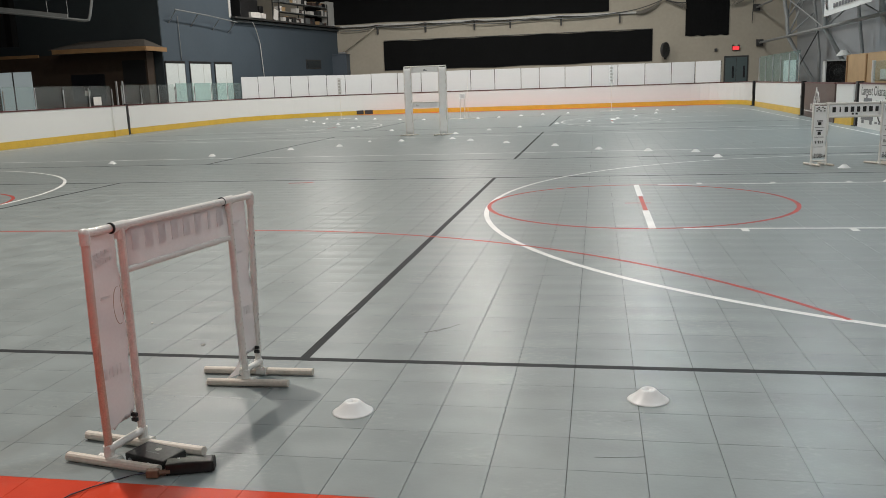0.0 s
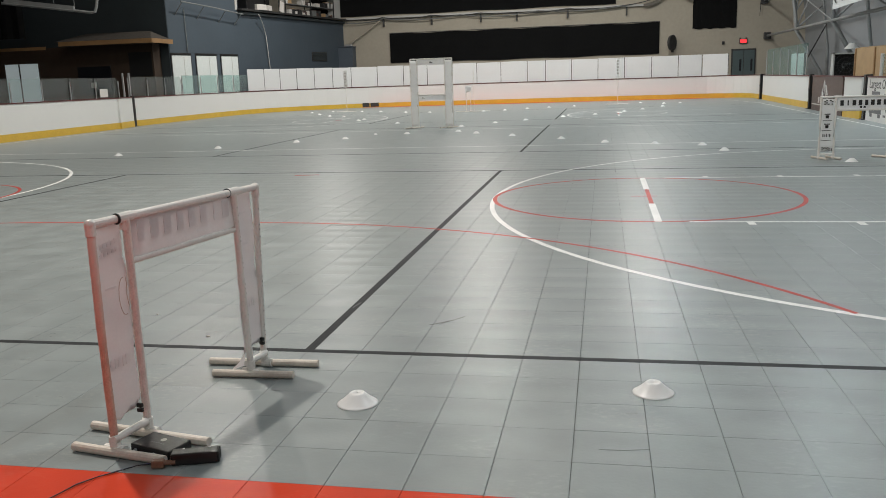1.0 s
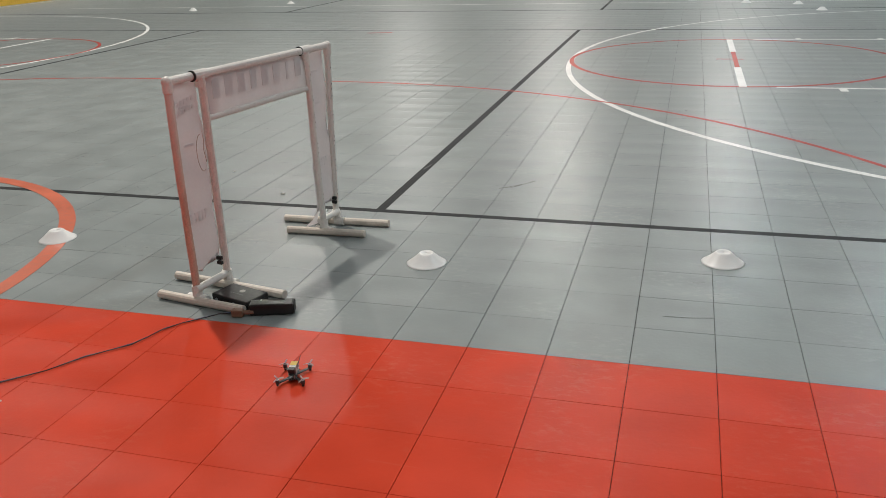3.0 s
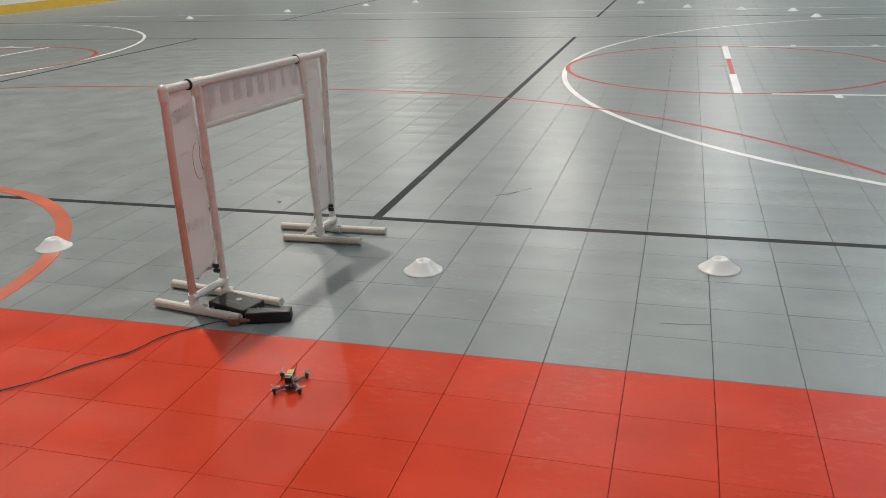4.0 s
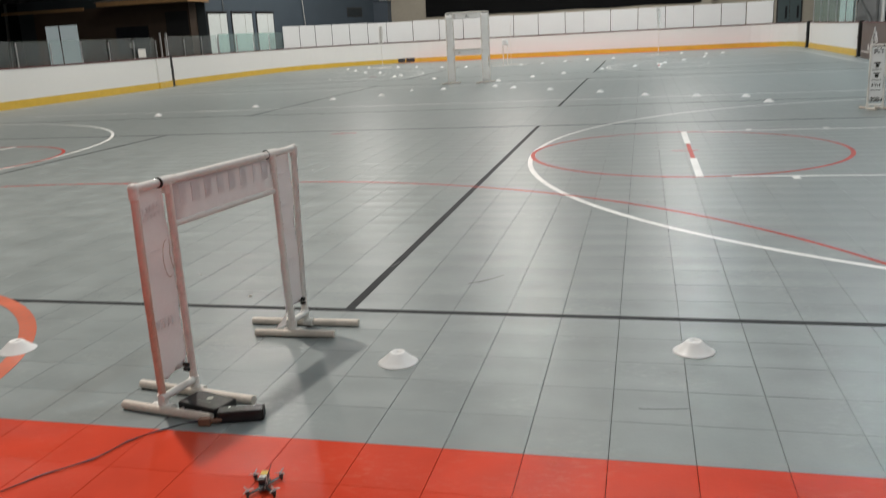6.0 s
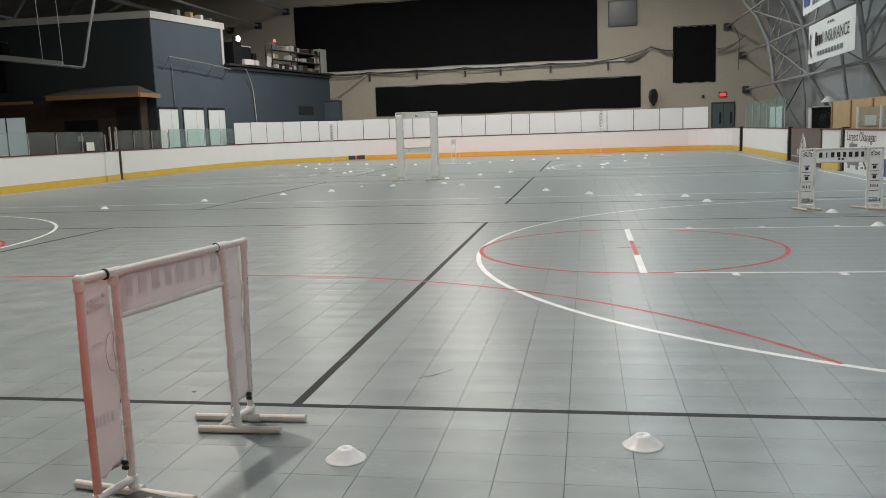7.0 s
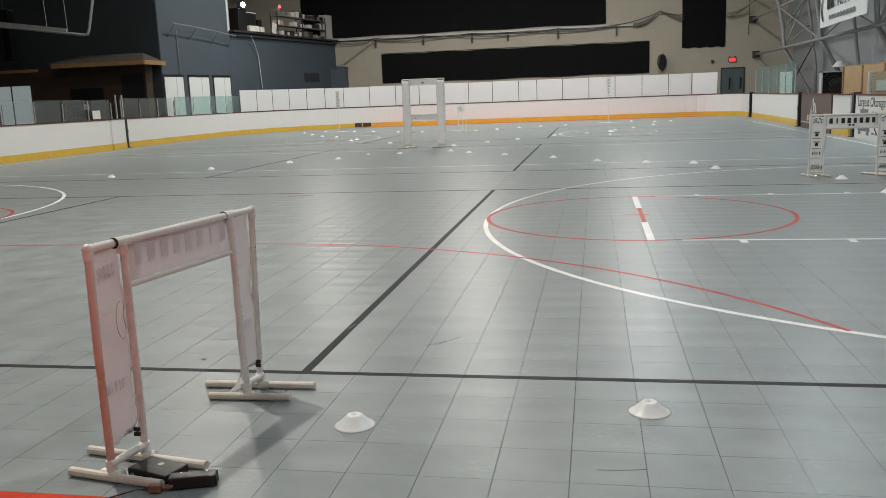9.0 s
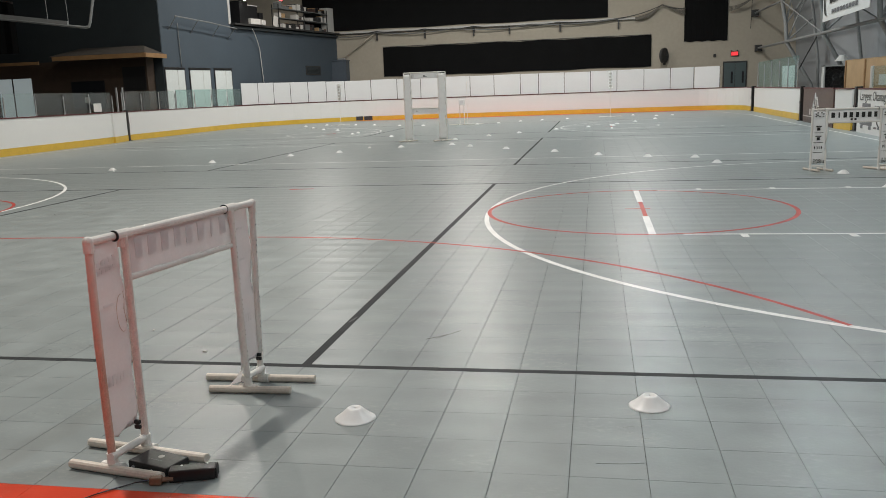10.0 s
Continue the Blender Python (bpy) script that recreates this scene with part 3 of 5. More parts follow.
# white sheets behind the boards near the emergency door
b = thing("leaning_sheet", "pale translucent sheets leaning behind the boards", "sheet")
for y0, y1, z in ((36.2, 37.5, 2.1), (37.6, 38.8, 2.12)):
    part("sheet", box(9.55, 9.58, y0, y1, 0, z, 0.004), M_PANEL, b)
    part("rim", box(9.53, 9.60, y0 - 0.03, y0, 0, z, 0.004), M_DARKSTEEL, b)


# ---- end wall things ----
def fabric(x0, x1, z0, z1, label, folds=0):
    bm = bmesh.new()
    n = 48
    rows = []
    for k in range(n + 1):
        x = x0 + (x1 - x0) * k / n
        dy = 0.004 * math.sin(k * 0.9) + 0.003 * math.sin(k * 2.3)
        top = z1 + 0.02 * math.sin(k * 0.7)
        bot = z0 + 0.025 * math.sin(k * 0.5 + 1)
        rows.append([bm.verts.new((x, WALL_END - 0.06 + dy, top)), bm.verts.new((x, WALL_END - 0.06 + dy, bot)), bm.verts.new((x, WALL_END - 0.012, bot)), bm.verts.new((x, WALL_END - 0.012, top))])
    for a, c in zip(rows, rows[1:]):
        for q in range(4):
            bm.faces.new((a[q], c[q], c[(q + 1) % 4], a[(q + 1) % 4]))
    bm.faces.new(rows[0])
    bm.faces.new(rows[-1][::-1])
    bmesh.ops.recalc_face_normals(bm, faces=bm.faces)
    b = thing("wall_curtain", label, "curtain", group="black wall curtains")
    part("cloth", bm, M_BLACK, b, smooth=False)
    part("hanging_rail", box(x0, x1, WALL_END - 0.05, WALL_END - 0.01, z1 + 0.03, z1 + 0.06), M_DARKSTEEL, b)
    return b


fabric(-12.75, 4.4, 2.62, 4.5, "long low black fabric banner stretched on the beige wall")
fabric(-18.1, 1.75, 5.72, 9.95, "very large black fabric curtain hung on the beige wall")
fabric(6.35, 8.9, 4.0, 7.38, "tall black fabric curtain hung on the beige wall")

tv = thing("television", "dark television screen mounted high on the wall", "television")
part("casing", box(2.43, 4.19, WALL_END - 0.12, WALL_END - 0.02, 7.62, 9.2, 0.02), M_BLACKP, tv)
part("screen", box(2.5, 4.12, WALL_END - 0.128, WALL_END - 0.121, 7.75, 9.12), M_SKIN, tv)

girt = thing("wall_girt", "pale steel girt on brackets across the beige wall", "girt", kind="structure")
part("rail", box(-15.6, 3.4, WALL_END - 0.2, WALL_END - 0.005, 5.50, 5.62, 0.01), M_TRIM, girt)
for x in (-13.1, -9.9, -6.7, -4.4, -1.2, 2.4):
    part("bracket", box(x - 0.05, x + 0.05, WALL_END - 0.18, WALL_END - 0.01, 4.98, 5.49, 0.01), M_DARKSTEEL, girt)


def cable(name, pts, r, material, label, cat="cable"):
    fine = []
    for (a, b, sag) in pts:
        a, b = Vector(a), Vector(b)
        for k in range(12):
            t = k / 12
            fine.append(a.lerp(b, t) - Vector((0, 0, sag * 4 * t * (1 - t))))
    fine.append(Vector(pts[-1][1]))
    return tagged(part(name, tube(fine, r, 6), material, smooth=True), label, cat, "wall cables")


YW = WALL_END - 0.25
cable("wall_cable", [((-15.6, YW, 5.5), (-13.1, YW, 5.55), 0.12), ((-13.1, YW, 5.55), (-9.9, YW, 5.55), 0.14), ((-9.9, YW, 5.55), (-6.7, YW, 5.55), 0.1), ((-6.7, YW, 5.55), (-1.2, YW, 5.55), 0.16), ((-1.2, YW, 5.55), (2.4, YW, 5.6), 0.1), ((2.4, YW, 5.6), (5.0, YW, 6.25), 0.12), ((5.0, YW, 6.25), (6.4, YW, 6.0), 0.1)], 0.03, M_DARKSTEEL, "bundle of dark cables strung along the wall girt")
cable("wall_cable", [((-15.6, YW, 5.3), (-13.1, YW, 5.45), 0.1), ((-13.1, YW, 5.48), (-8.0, YW, 5.5), 0.18), ((-8.0, YW, 5.5), (-3.0, YW, 5.52), 0.2), ((-3.0, YW, 5.52), (2.4, YW, 5.58), 0.15)], 0.03, M_STEEL, "thin grey cable sagging along the wall girt")
M_NET = mat("grey_netting_rope", (0.16, 0.15, 0.13), 0.9)
for dz in (0.0, -0.06, -0.12, -0.18, -0.24, -0.29, -0.34):
    cable("rolled_net", [((3.4, YW, 5.6 + dz * 0.4), (5.0, YW, 6.3), 0.15 - dz * 0.3), ((5.0, YW, 6.3), (6.38, YW, 5.95 + dz), 0.05)], 0.018, M_NET, "gathered grey netting draped along the wall", "net")
for dz in (0.0, -0.07, -0.14, -0.2, -0.26):
    cable("rolled_net", [((8.92, YW, 5.95 + dz), (10.6, YW - 0.4, 6.7), 0.2)], 0.018, M_NET, "gathered grey netting draped along the wall", "net")
cable("wall_wire", [((9.95, YW, 7.2), (10.25, YW, 6.5), 0), ((10.25, YW, 6.5), (10.2, YW, 4.6), 0)], 0.02, M_DARKSTEEL, "thin wire hanging down the beige wall")
cable("wall_brace", [((-15.5, YW, 3.9), (-13.3, YW, 5.35), 0.0)], 0.05, M_BEIGE, "diagonal painted conduit on the beige wall")


def wall_fan(x, y, z, r, label, box_frame=False):
    b = thing("fan", label, "fan", (x, y, z), 0 if box_frame else 58)
    bm = bmesh.new()
    for rr in (r, r * 0.66, r * 0.33):
        add_tube(bm, [(rr * math.cos(radians(a)), -0.10 + 0.05 * (1 - rr / r) * -1, rr * math.sin(radians(a))) for a in range(0, 361, 15)], r * 0.03, 5)
    for a in range(0, 360, 20):
        add_pipe(bm, (0, -0.16, 0), (r * math.cos(radians(a)), -0.10, r * math.sin(radians(a))), r * 0.015, 4)
    part("grille", bm, M_DARKSTEEL, b, "dark wire grille")
    part("motor", pipe((0, -0.08, 0), (0, 0.12, 0), r * 0.22, 12), M_BLACKP, b)
    for a in (20, 140, 260):
        bm = bmesh.new()
        c, s2 = math.cos(radians(a)), math.sin(radians(a))
        q = Matrix.Rotation(radians(-a), 4, "Y")
        add_poly(bm, [q @ Vector(v) for v in ((r * 0.15, -0.02, -r * 0.1), (r * 0.9, -0.05, -r * 0.3), (r * 0.92, 0.03, r * 0.28), (r * 0.15, 0.02, r * 0.1))], q @ Vector((0, 0.012, 0)))
        part("blade", bm, M_BLACKP, b)
    if box_frame:
        bm = bmesh.new()
        o = r * 1.08
        for args in ((-o, o, -0.2, 0.2, o - 0.05, o), (-o, o, -0.2, 0.2, -o, -o + 0.05), (-o, -o + 0.05, -0.2, 0.2, -o, o), (o - 0.05, o, -0.2, 0.2, -o, o)):
            add_box(bm, *args)
        part("housing", bm, M_TRIM, b, "pale sheet-steel housing")
        part("back_plate", box(-o, o, 0.15, 0.19, -o, o), M_BLACKP, b)
        part("stand", box(-o, o, -0.18, 0.2, -z, -o, 0.01), M_DARKSTEEL, b)
    else:
        part("rim", pipe((0, -0.09, 0), (0, 0.05, 0), r * 0.98, 20), M_DARKSTEEL, b)
        part("bracket", box(-0.06, 0.06, 0.03, 0.62, -0.08, 0.08, m=Matrix.Rotation(radians(-58), 4, "Z")), M_BLACKP, b)
        part("stalk", box(0.05, 0.2, -0.05, 0.05, -r * 1.25, -r * 0.3), M_BLACKP, b)
    return b


wall_fan(5.1, WALL_END - 0.45, 3.22, 0.46, "dark grey round fan mounted on the beige wall")
wall_fan(10.35, 33.0, 1.52, 0.44, "large black drum fan in a grey housing beside the boards", True)

ex = thing("exit_sign", "lit red exit sign on the beige wall", "exit sign")
part("case", box(9.12, 9.56, WALL_END - 0.12, WALL_END - 0.004, 3.04, 3.3, 0.01), M_BLACKP, ex)
part("face", box(9.15, 9.53, WALL_END - 0.13, WALL_END - 0.121, 3.06, 3.28), glow("exit_red", (0.9, 0.05, 0.06), 1.0), ex, "glowing red face")
for dx in (9.16, 9.5):
    part("emergency_lamp", pipe((dx, WALL_END - 0.07, 3.3), (dx, WALL_END - 0.07, 3.37), 0.05, 8), M_DARKSTEEL, ex)
tagged(part("wall_box", box(8.1, 8.25, WALL_END - 0.09, WALL_END - 0.004, 3.02, 3.2, 0.01), M_DARKSTEEL), "small dark junction box on the beige wall", "junction box")

door = thing("door_1", "grey double exit door in a dark frame", "door", kind="structure")
M_DOOR = mat("grey_blue_door", (0.075, 0.105, 0.11), 0.5, vary=0.1)
part("door_frame", box(8.68, 10.1, WALL_END - 0.06, WALL_END - 0.004, 0, 2.72), M_DARKSTEEL, door)
for x0, x1 in ((8.76, 9.38), (9.41, 10.02)):
    leaf = part("door_leaf", box(x0, x1, WALL_END - 0.09, WALL_END - 0.061, 0.01, 2.62, 0.006), M_DOOR, door)
    part("window_pane", box((x0 + x1) / 2 + 0.08, (x0 + x1) / 2 + 0.2, WALL_END - 0.095, WALL_END - 0.0905, 1.4, 2.1), M_SKIN, leaf)
part("push_bar", box(8.8, 9.98, WALL_END - 0.15, WALL_END - 0.12, 1.0, 1.06), M_ALU, door)


# ---- slate blue block ----
A, B, C = Vector((-19.5, 35.0, 0)), Vector((-18.3, 40.5, 0)), Vector((-15.9, 51.49, 0))
BD = (C - A).normalized()
BN = Vector((BD.y, -BD.x, 0))


def prism(pts, z0, z1):
    bm = bmesh.new()
    lo = [bm.verts.new((p[0], p[1], z0)) for p in pts]
    hi = [bm.verts.new((p[0], p[1], z1)) for p in pts]
    n = len(pts)
    for k in range(n):
        bm.faces.new((lo[k], lo[(k + 1) % n], hi[(k + 1) % n], hi[k]))
    bm.faces.new(lo[::-1])
    bm.faces.new(hi)
    bmesh.ops.recalc_face_normals(bm, faces=bm.faces)
    return bm


def wall_m(s0, out=0.0):
    """Local axes on the blue wall: x along it from the near corner, y into the rink, z up."""
    p = A + BD * s0 + BN * out
    return Matrix(((BD.x, BN.x, 0, p.x), (BD.y, BN.y, 0, p.y), (0, 0, 1, 0), (0, 0, 0, 1)))


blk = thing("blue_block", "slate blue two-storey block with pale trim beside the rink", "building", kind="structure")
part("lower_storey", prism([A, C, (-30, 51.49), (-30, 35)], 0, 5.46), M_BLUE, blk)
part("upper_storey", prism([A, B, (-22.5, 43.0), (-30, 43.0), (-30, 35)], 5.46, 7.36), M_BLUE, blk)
# overlay in the darker slate: the unlit look of this side is painted in
part("shaded_face", box(-30, -19.52, 34.955, 34.995, 0, 7.34), M_BLUED, blk, "slate end face with shade put into its colour")
part("trim_band", prism([A + Vector((0.05, -0.06, 0)), B + Vector((0.06, 0.05, 0)), (-22.5, 43.1), (-30, 43.1), (-30, 34.94)], 7.36, 7.70), M_TRIM, blk, "pale grey trim band")
m = wall_m(5.45, 0.0)
part("corner_trim", box(-0.07, 0.1, -0.05, 0.03, 5.5, 7.36, m=m), M_TRIM, blk)
m = wall_m(0.0)
part("deck_edge", box(5.5, 16.8, 0.0, 0.35, 5.46, 5.56, 0.01, m), M_DARKSTEEL, blk, "dark deck edge")
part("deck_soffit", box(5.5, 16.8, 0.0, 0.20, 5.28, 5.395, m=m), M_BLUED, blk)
bm = bmesh.new()
add_tube(bm, [m @ Vector(v) for v in ((0.5, 0.5, 5.56), (3.0, 0.5, 5.42), (5.4, 0.5, 5.22))], 0.035, 6)
for x in (0.6, 2.2, 3.9, 5.2):
    add_pipe(bm, m @ Vector((x, 0.0, 5.0 - 0.06 * x)), m @ Vector((x, 0.5, 5.58 - 0.07 * x)), 0.022, 6)
part("rail", bm, M_STEEL, blk, "bent grey pipe rail")
for k, (s0, s1) in enumerate(((0.06, 1.42), (1.86, 3.42), (3.84, 5.22))):
    w = thing("window_%d" % (k + 1), "bright window with pale blind in the blue block", "window", kind="structure")
    part("window_frame", box(s0 - 0.06, s1 + 0.06, 0.002, 0.04, 0.9, 3.17, m=m), M_DARKSTEEL, w, "thin black frame")
    part("pane", box(s0, s1, 0.041, 0.047, 0.95, 3.05, m=m), M_WINDOW, w)
    part("head_rail", box(s0 - 0.02, s1 + 0.02, 0.041, 0.075, 3.06, 3.16, 0.006, m), M_BLACKP, w, "black head rail")
    part("blind_cord", box(s0 + 0.62 * (s1 - s0), s0 + 0.62 * (s1 - s0) + 0.02, 0.048, 0.056, 1.1, 3.05, m=m), M_TRIM, w)
    part("window_sill", box(s0 - 0.1, s1 + 0.1, 0.0, 0.09, 0.84, 0.9, m=m), M_TRIM, w)
vt = thing("wall_vent", "dark louvred vent in the blue wall", "vent")
for k in range(6):
    part("slat", box(12.9, 14.5, 0.01, 0.05, 2.92 + k * 0.075, 2.98 + k * 0.075, m=m), M_BLUED, vt)
part("vent_frame", box(12.82, 14.58, 0.002, 0.03, 2.86, 3.42, m=m), M_DARKSTEEL, vt)
cab = thing("duct_box", "slate blue duct box against the end wall", "duct box")
M_BLUEBOX = mat("slate_box_paint", (0.07, 0.09, 0.115), 0.6, vary=0.1)
part("body", box(-16.85, -15.1, 50.7, 51.48, 0.0, 3.74, 0.02), M_BLUEBOX, cab)
part("lid", box(-16.9, -15.05, 50.65, 51.48, 3.745, 3.80, 0.01), M_BLUEBOX, cab)
part("step", box(-16.8, -16.1, 50.8, 51.48, 3.805, 4.15, 0.02), M_BLUEBOX, cab)
part("crumpled_foil", box(-15.7, -15.2, 50.85, 51.2, 3.805, 3.93, 0.04), M_ALU, cab, "crumpled silver foil")
crng = random.Random(11)
cable("wall_cable", [((*(A + BD * 6.9 + BN * 0.42).xy, 5.3), (*(A + BD * 7.9 + BN * 0.12).xy, 4.2), -0.15), ((*(A + BD * 7.9 + BN * 0.12).xy, 4.2), (*(A + BD * 8.1 + BN * 0.1).xy, 2.4), -0.02)], 0.025, M_TRIM, "pale cable looping down the blue wall")
cable("wall_cable", [((*(A + BD * 1.2 + BN * 0.06).xy, 5.3), (*(A + BD * 1.25 + BN * 0.05).xy, 3.2), 0.0)], 0.02, M_STEEL, "grey cable down the blue wall")


def clutter_box(name, s, out, w, d, h, material, label, z=5.57, lid=None, cat="box", tilt=0):
    b = thing(name, label, cat)
    mm = wall_m(s, out - 0.6) @ Matrix.Rotation(radians(tilt), 4, "Z")
    part("body", box(-w / 2, w / 2, -d / 2, d / 2, z, z + h, 0.012, mm), material, b)
    if lid is not None:
        part("lid", box(-w / 2 - 0.01, w / 2 + 0.01, -d / 2 - 0.01, d / 2 + 0.01, z + h + 0.002, z + h + 0.05, 0.01, mm), lid, b)
    return b


M_CARDW = mat("white_cardboard", (0.6, 0.58, 0.55), 0.7)
clutter_box("speaker_cabinet", 6.55, 0.5, 0.75, 0.6, 1.15, M_BLACKP, "black loudspeaker cabinet on the deck", lid=M_BLACKP, cat="loudspeaker")
clutter_box("speaker_cabinet", 7.4, 0.45, 0.95, 0.6, 1.0, M_BLACKP, "large black loudspeaker cabinet on the deck", lid=M_TRIM, cat="loudspeaker")
clutter_box("carton", 7.3, 0.85, 0.75, 0.35, 0.3, M_CARDW, "open white carton at the deck edge", tilt=8)
b = thing("carton_flap", "white sheet of card leaning on the carton", "card sheet")
part("sheet", box(-0.22, 0.22, -0.01, 0.01, 5.75, 6.35, 0.004, wall_m(7.95, 0.3) @ Matrix.Rotation(radians(14), 4, "Y")), M_CARDW, b)
clutter_box("carton", 8.0, 0.85, 0.5, 0.4, 0.28, M_CARDW, "small white carton at the deck edge", tilt=-12)
clutter_box("monitor", 8.6, 0.4, 0.35, 0.2, 0.75, M_BLACKP, "black upright monitor on the deck", cat="monitor")

shelf = thing("storage_shelf", "cluttered grey metal shelf unit on the deck", "shelf unit")
m2 = wall_m(10.4, -0.35)
for z in (5.58, 6.15, 6.7):
    part("shelf_board", box(0.0, 5.6, -0.25, 0.25, z, z + 0.045, m=m2), M_STEEL, shelf)
for x in (0.03, 2.8, 5.57):
    for y in (-0.23, 0.23):
        part("upright", box(x - 0.025, x + 0.025, y - 0.025, y + 0.025, 5.57, 6.95, m=m2), M_DARKSTEEL, shelf)
part("side_panel", box(5.62, 6.5, -0.3, 0.25, 5.57, 7.15, 0.01, m2), M_TRIM, shelf, "pale side panel")
cols = [M_DARKSTEEL, M_CARDW, M_STEEL, M_PLY, M_BLACKP, M_CARDW, M_BROWN]
for z in (5.625, 6.195, 6.745):
    x = 0.15
    while x < 5.4:
        w = crng.uniform(0.15, 0.5)
        h = crng.uniform(0.12, 0.36)
        if crng.random() < 0.82:
            o = thing("stored_box", "small box stored on the metal shelf", "box", group="boxes on the shelf")
            part("body", box(x, x + w * 0.9, -0.2, 0.2, z, z + h, 0.01, m2), cols[crng.randrange(len(cols))], o)
            part("lid", box(x - 0.008, x + w * 0.9 + 0.008, -0.208, 0.208, z + h + 0.001, z + h + 0.03, 0.006, m2), cols[crng.randrange(len(cols))], o)
        x += w
rb = thing("red_beacon", "small glowing red beacon lamp on the shelf", "beacon")
part("base", pipe(m2 @ Vector((0.55, 0.1, 7.06)), m2 @ Vector((0.55, 0.1, 7.16)), 0.1, 10), M_DARKSTEEL, rb)
part("dome", pipe(m2 @ Vector((0.55, 0.1, 7.161)), m2 @ Vector((0.55, 0.1, 7.34)), 0.1, 10, 0.06), glow("beacon_red", (1.0, 0.08, 0.08), 3), rb, "glowing red dome")
fl = thing("work_lamp", "glaring white work lamp above the deck", "lamp")
m3 = wall_m(6.45, 0.35)
part("housing", box(-0.22, 0.22, -0.25, 0.0, 6.78, 7.08, 0.03, m3), M_DARKSTEEL, fl)
part("bulb", pipe(m3 @ Vector((0.0, 0.01, 6.93)), m3 @ Vector((0.0, 0.06, 6.93)), 0.15, 14), glow("lamp_white", (1.0, 0.95, 0.88), 40), fl, "glowing white lens")
part("stand", pipe(m3 @ Vector((0, -0.2, 5.56)), m3 @ Vector((0, -0.2, 6.78)), 0.03, 8), M_DARKSTEEL, fl)
for k in range(9):
    o = thing("stored_junk", "odd bits of timber and tubs on the block roof", "clutter", group="clutter on the roof")
    x = crng.uniform(-21, -18.8)
    yk = 36 + k * 0.55
    part("tub", box(x - 0.25, x + crng.uniform(0.0, 0.3), yk, yk + 0.3, 7.70, 7.70 + crng.uniform(0.1, 0.45), 0.03), cols[crng.randrange(len(cols))], o)

# ---- dark timber kiosk ----
M_LITDOOR = glow("lit_door_glass", (0.62, 0.72, 0.74), 0.28)
ki = thing("kiosk", "dark timber kiosk with shingle roof and tan fascia", "kiosk", kind="structure")
KY, RY = 34.2, 33.0
part("wall", box(-28.5, -19.95, KY, 34.9, 0, 3.60), M_WOOD, ki)
for k in range(27):
    part("board", box(-28.48, -19.93, KY - 0.02, KY - 0.001, 0.05 + k * 0.13, 0.05 + k * 0.13 + 0.115), M_WOOD, ki)
roof = bmesh.new()
ez, rz = 3.76, 4.16
vs = [(-24.2, RY, ez), (-19.28, RY, ez), (-19.28, 34.9, ez), (-20.0, 34.3, rz), (-23.3, 34.3, rz), (-24.2, 34.9, ez)]
v3 = [roof.verts.new(v) for v in vs]
for q in ((0, 1, 3, 4), (1, 2, 3), (2, 5, 4, 3), (5, 0, 4), (0, 5, 2, 1)):
    roof.faces.new([v3[k] for k in q])
bmesh.ops.recalc_face_normals(roof, faces=roof.faces)
rf = part("roof", roof, M_SHINGLE, ki, "brown shingle roof")
for k in range(9):
    t0, t1 = k / 9, (k + 0.93) / 9
    course = [(-24.2 + 0.9 * t0, RY + 1.3 * t0, ez + 0.4 * t0 + 0.004), (-19.28 - 0.72 * t0, RY + 1.3 * t0, ez + 0.4 * t0 + 0.004), (-19.28 - 0.72 * t1, RY + 1.3 * t1, ez + 0.4 * t1 + 0.004), (-24.2 + 0.9 * t1, RY + 1.3 * t1, ez + 0.4 * t1 + 0.004)]
    bm = bmesh.new()
    add_poly(bm, course, Vector((0, -0.006, 0.016)))
    part("shingle_row", bm, M_SHINGLE, rf)
part("fascia", box(-24.0, -19.26, RY - 0.05, RY - 0.003, 3.57, 3.77), M_FASCIA, ki, "tan wooden fascia board")
part("fascia", box(-19.275, -19.23, RY, 34.9, 3.57, 3.77), M_FASCIA, ki)
part("soffit", box(-24.0, -19.28, RY, 34.2, 3.60, 3.64), M_WOOD, ki)
part("fascia", box(-29.5, -24.9, RY + 0.2, RY + 0.25, 3.46, 3.60), M_FASCIA, ki)
hatch = part("hatch", box(-21.2, -20.02, KY - 0.045, KY - 0.022, 2.1, 3.24), M_BLACKP, ki, "black serving hatch")
part("hatch_frame", box(-21.26, -19.98, KY - 0.05, KY - 0.046, 3.22, 3.30), M_WOOD, hatch)
for x0, x1 in ((-27.9, -27.15), (-27.08, -26.1)):
    part("pale_door", box(x0, x1, KY - 0.06, KY - 0.022, 0.0, 2.88), M_LITDOOR, ki, "pale glazed door with a lit lobby behind")
part("door_stile", box(-27.15, -27.08, KY - 0.07, KY - 0.022, 0.0, 2.88), M_DARKSTEEL, ki)
o = part("notice_case", box(-23.95, -22.2, KY - 0.08, KY - 0.022, 1.3, 2.63), M_SKIN, ki, "dark glazed notice case")
part("notice", box(-23.3, -23.0, KY - 0.085, KY - 0.081, 1.62, 1.88), M_CARDW, o)
sg = thing("paper_notice", "white sheet of paper on the glass shield", "notice")
part("sheet", box(-17.46, -17.455, 25.75, 26.25, 1.24, 1.55), M_CARDW, sg)

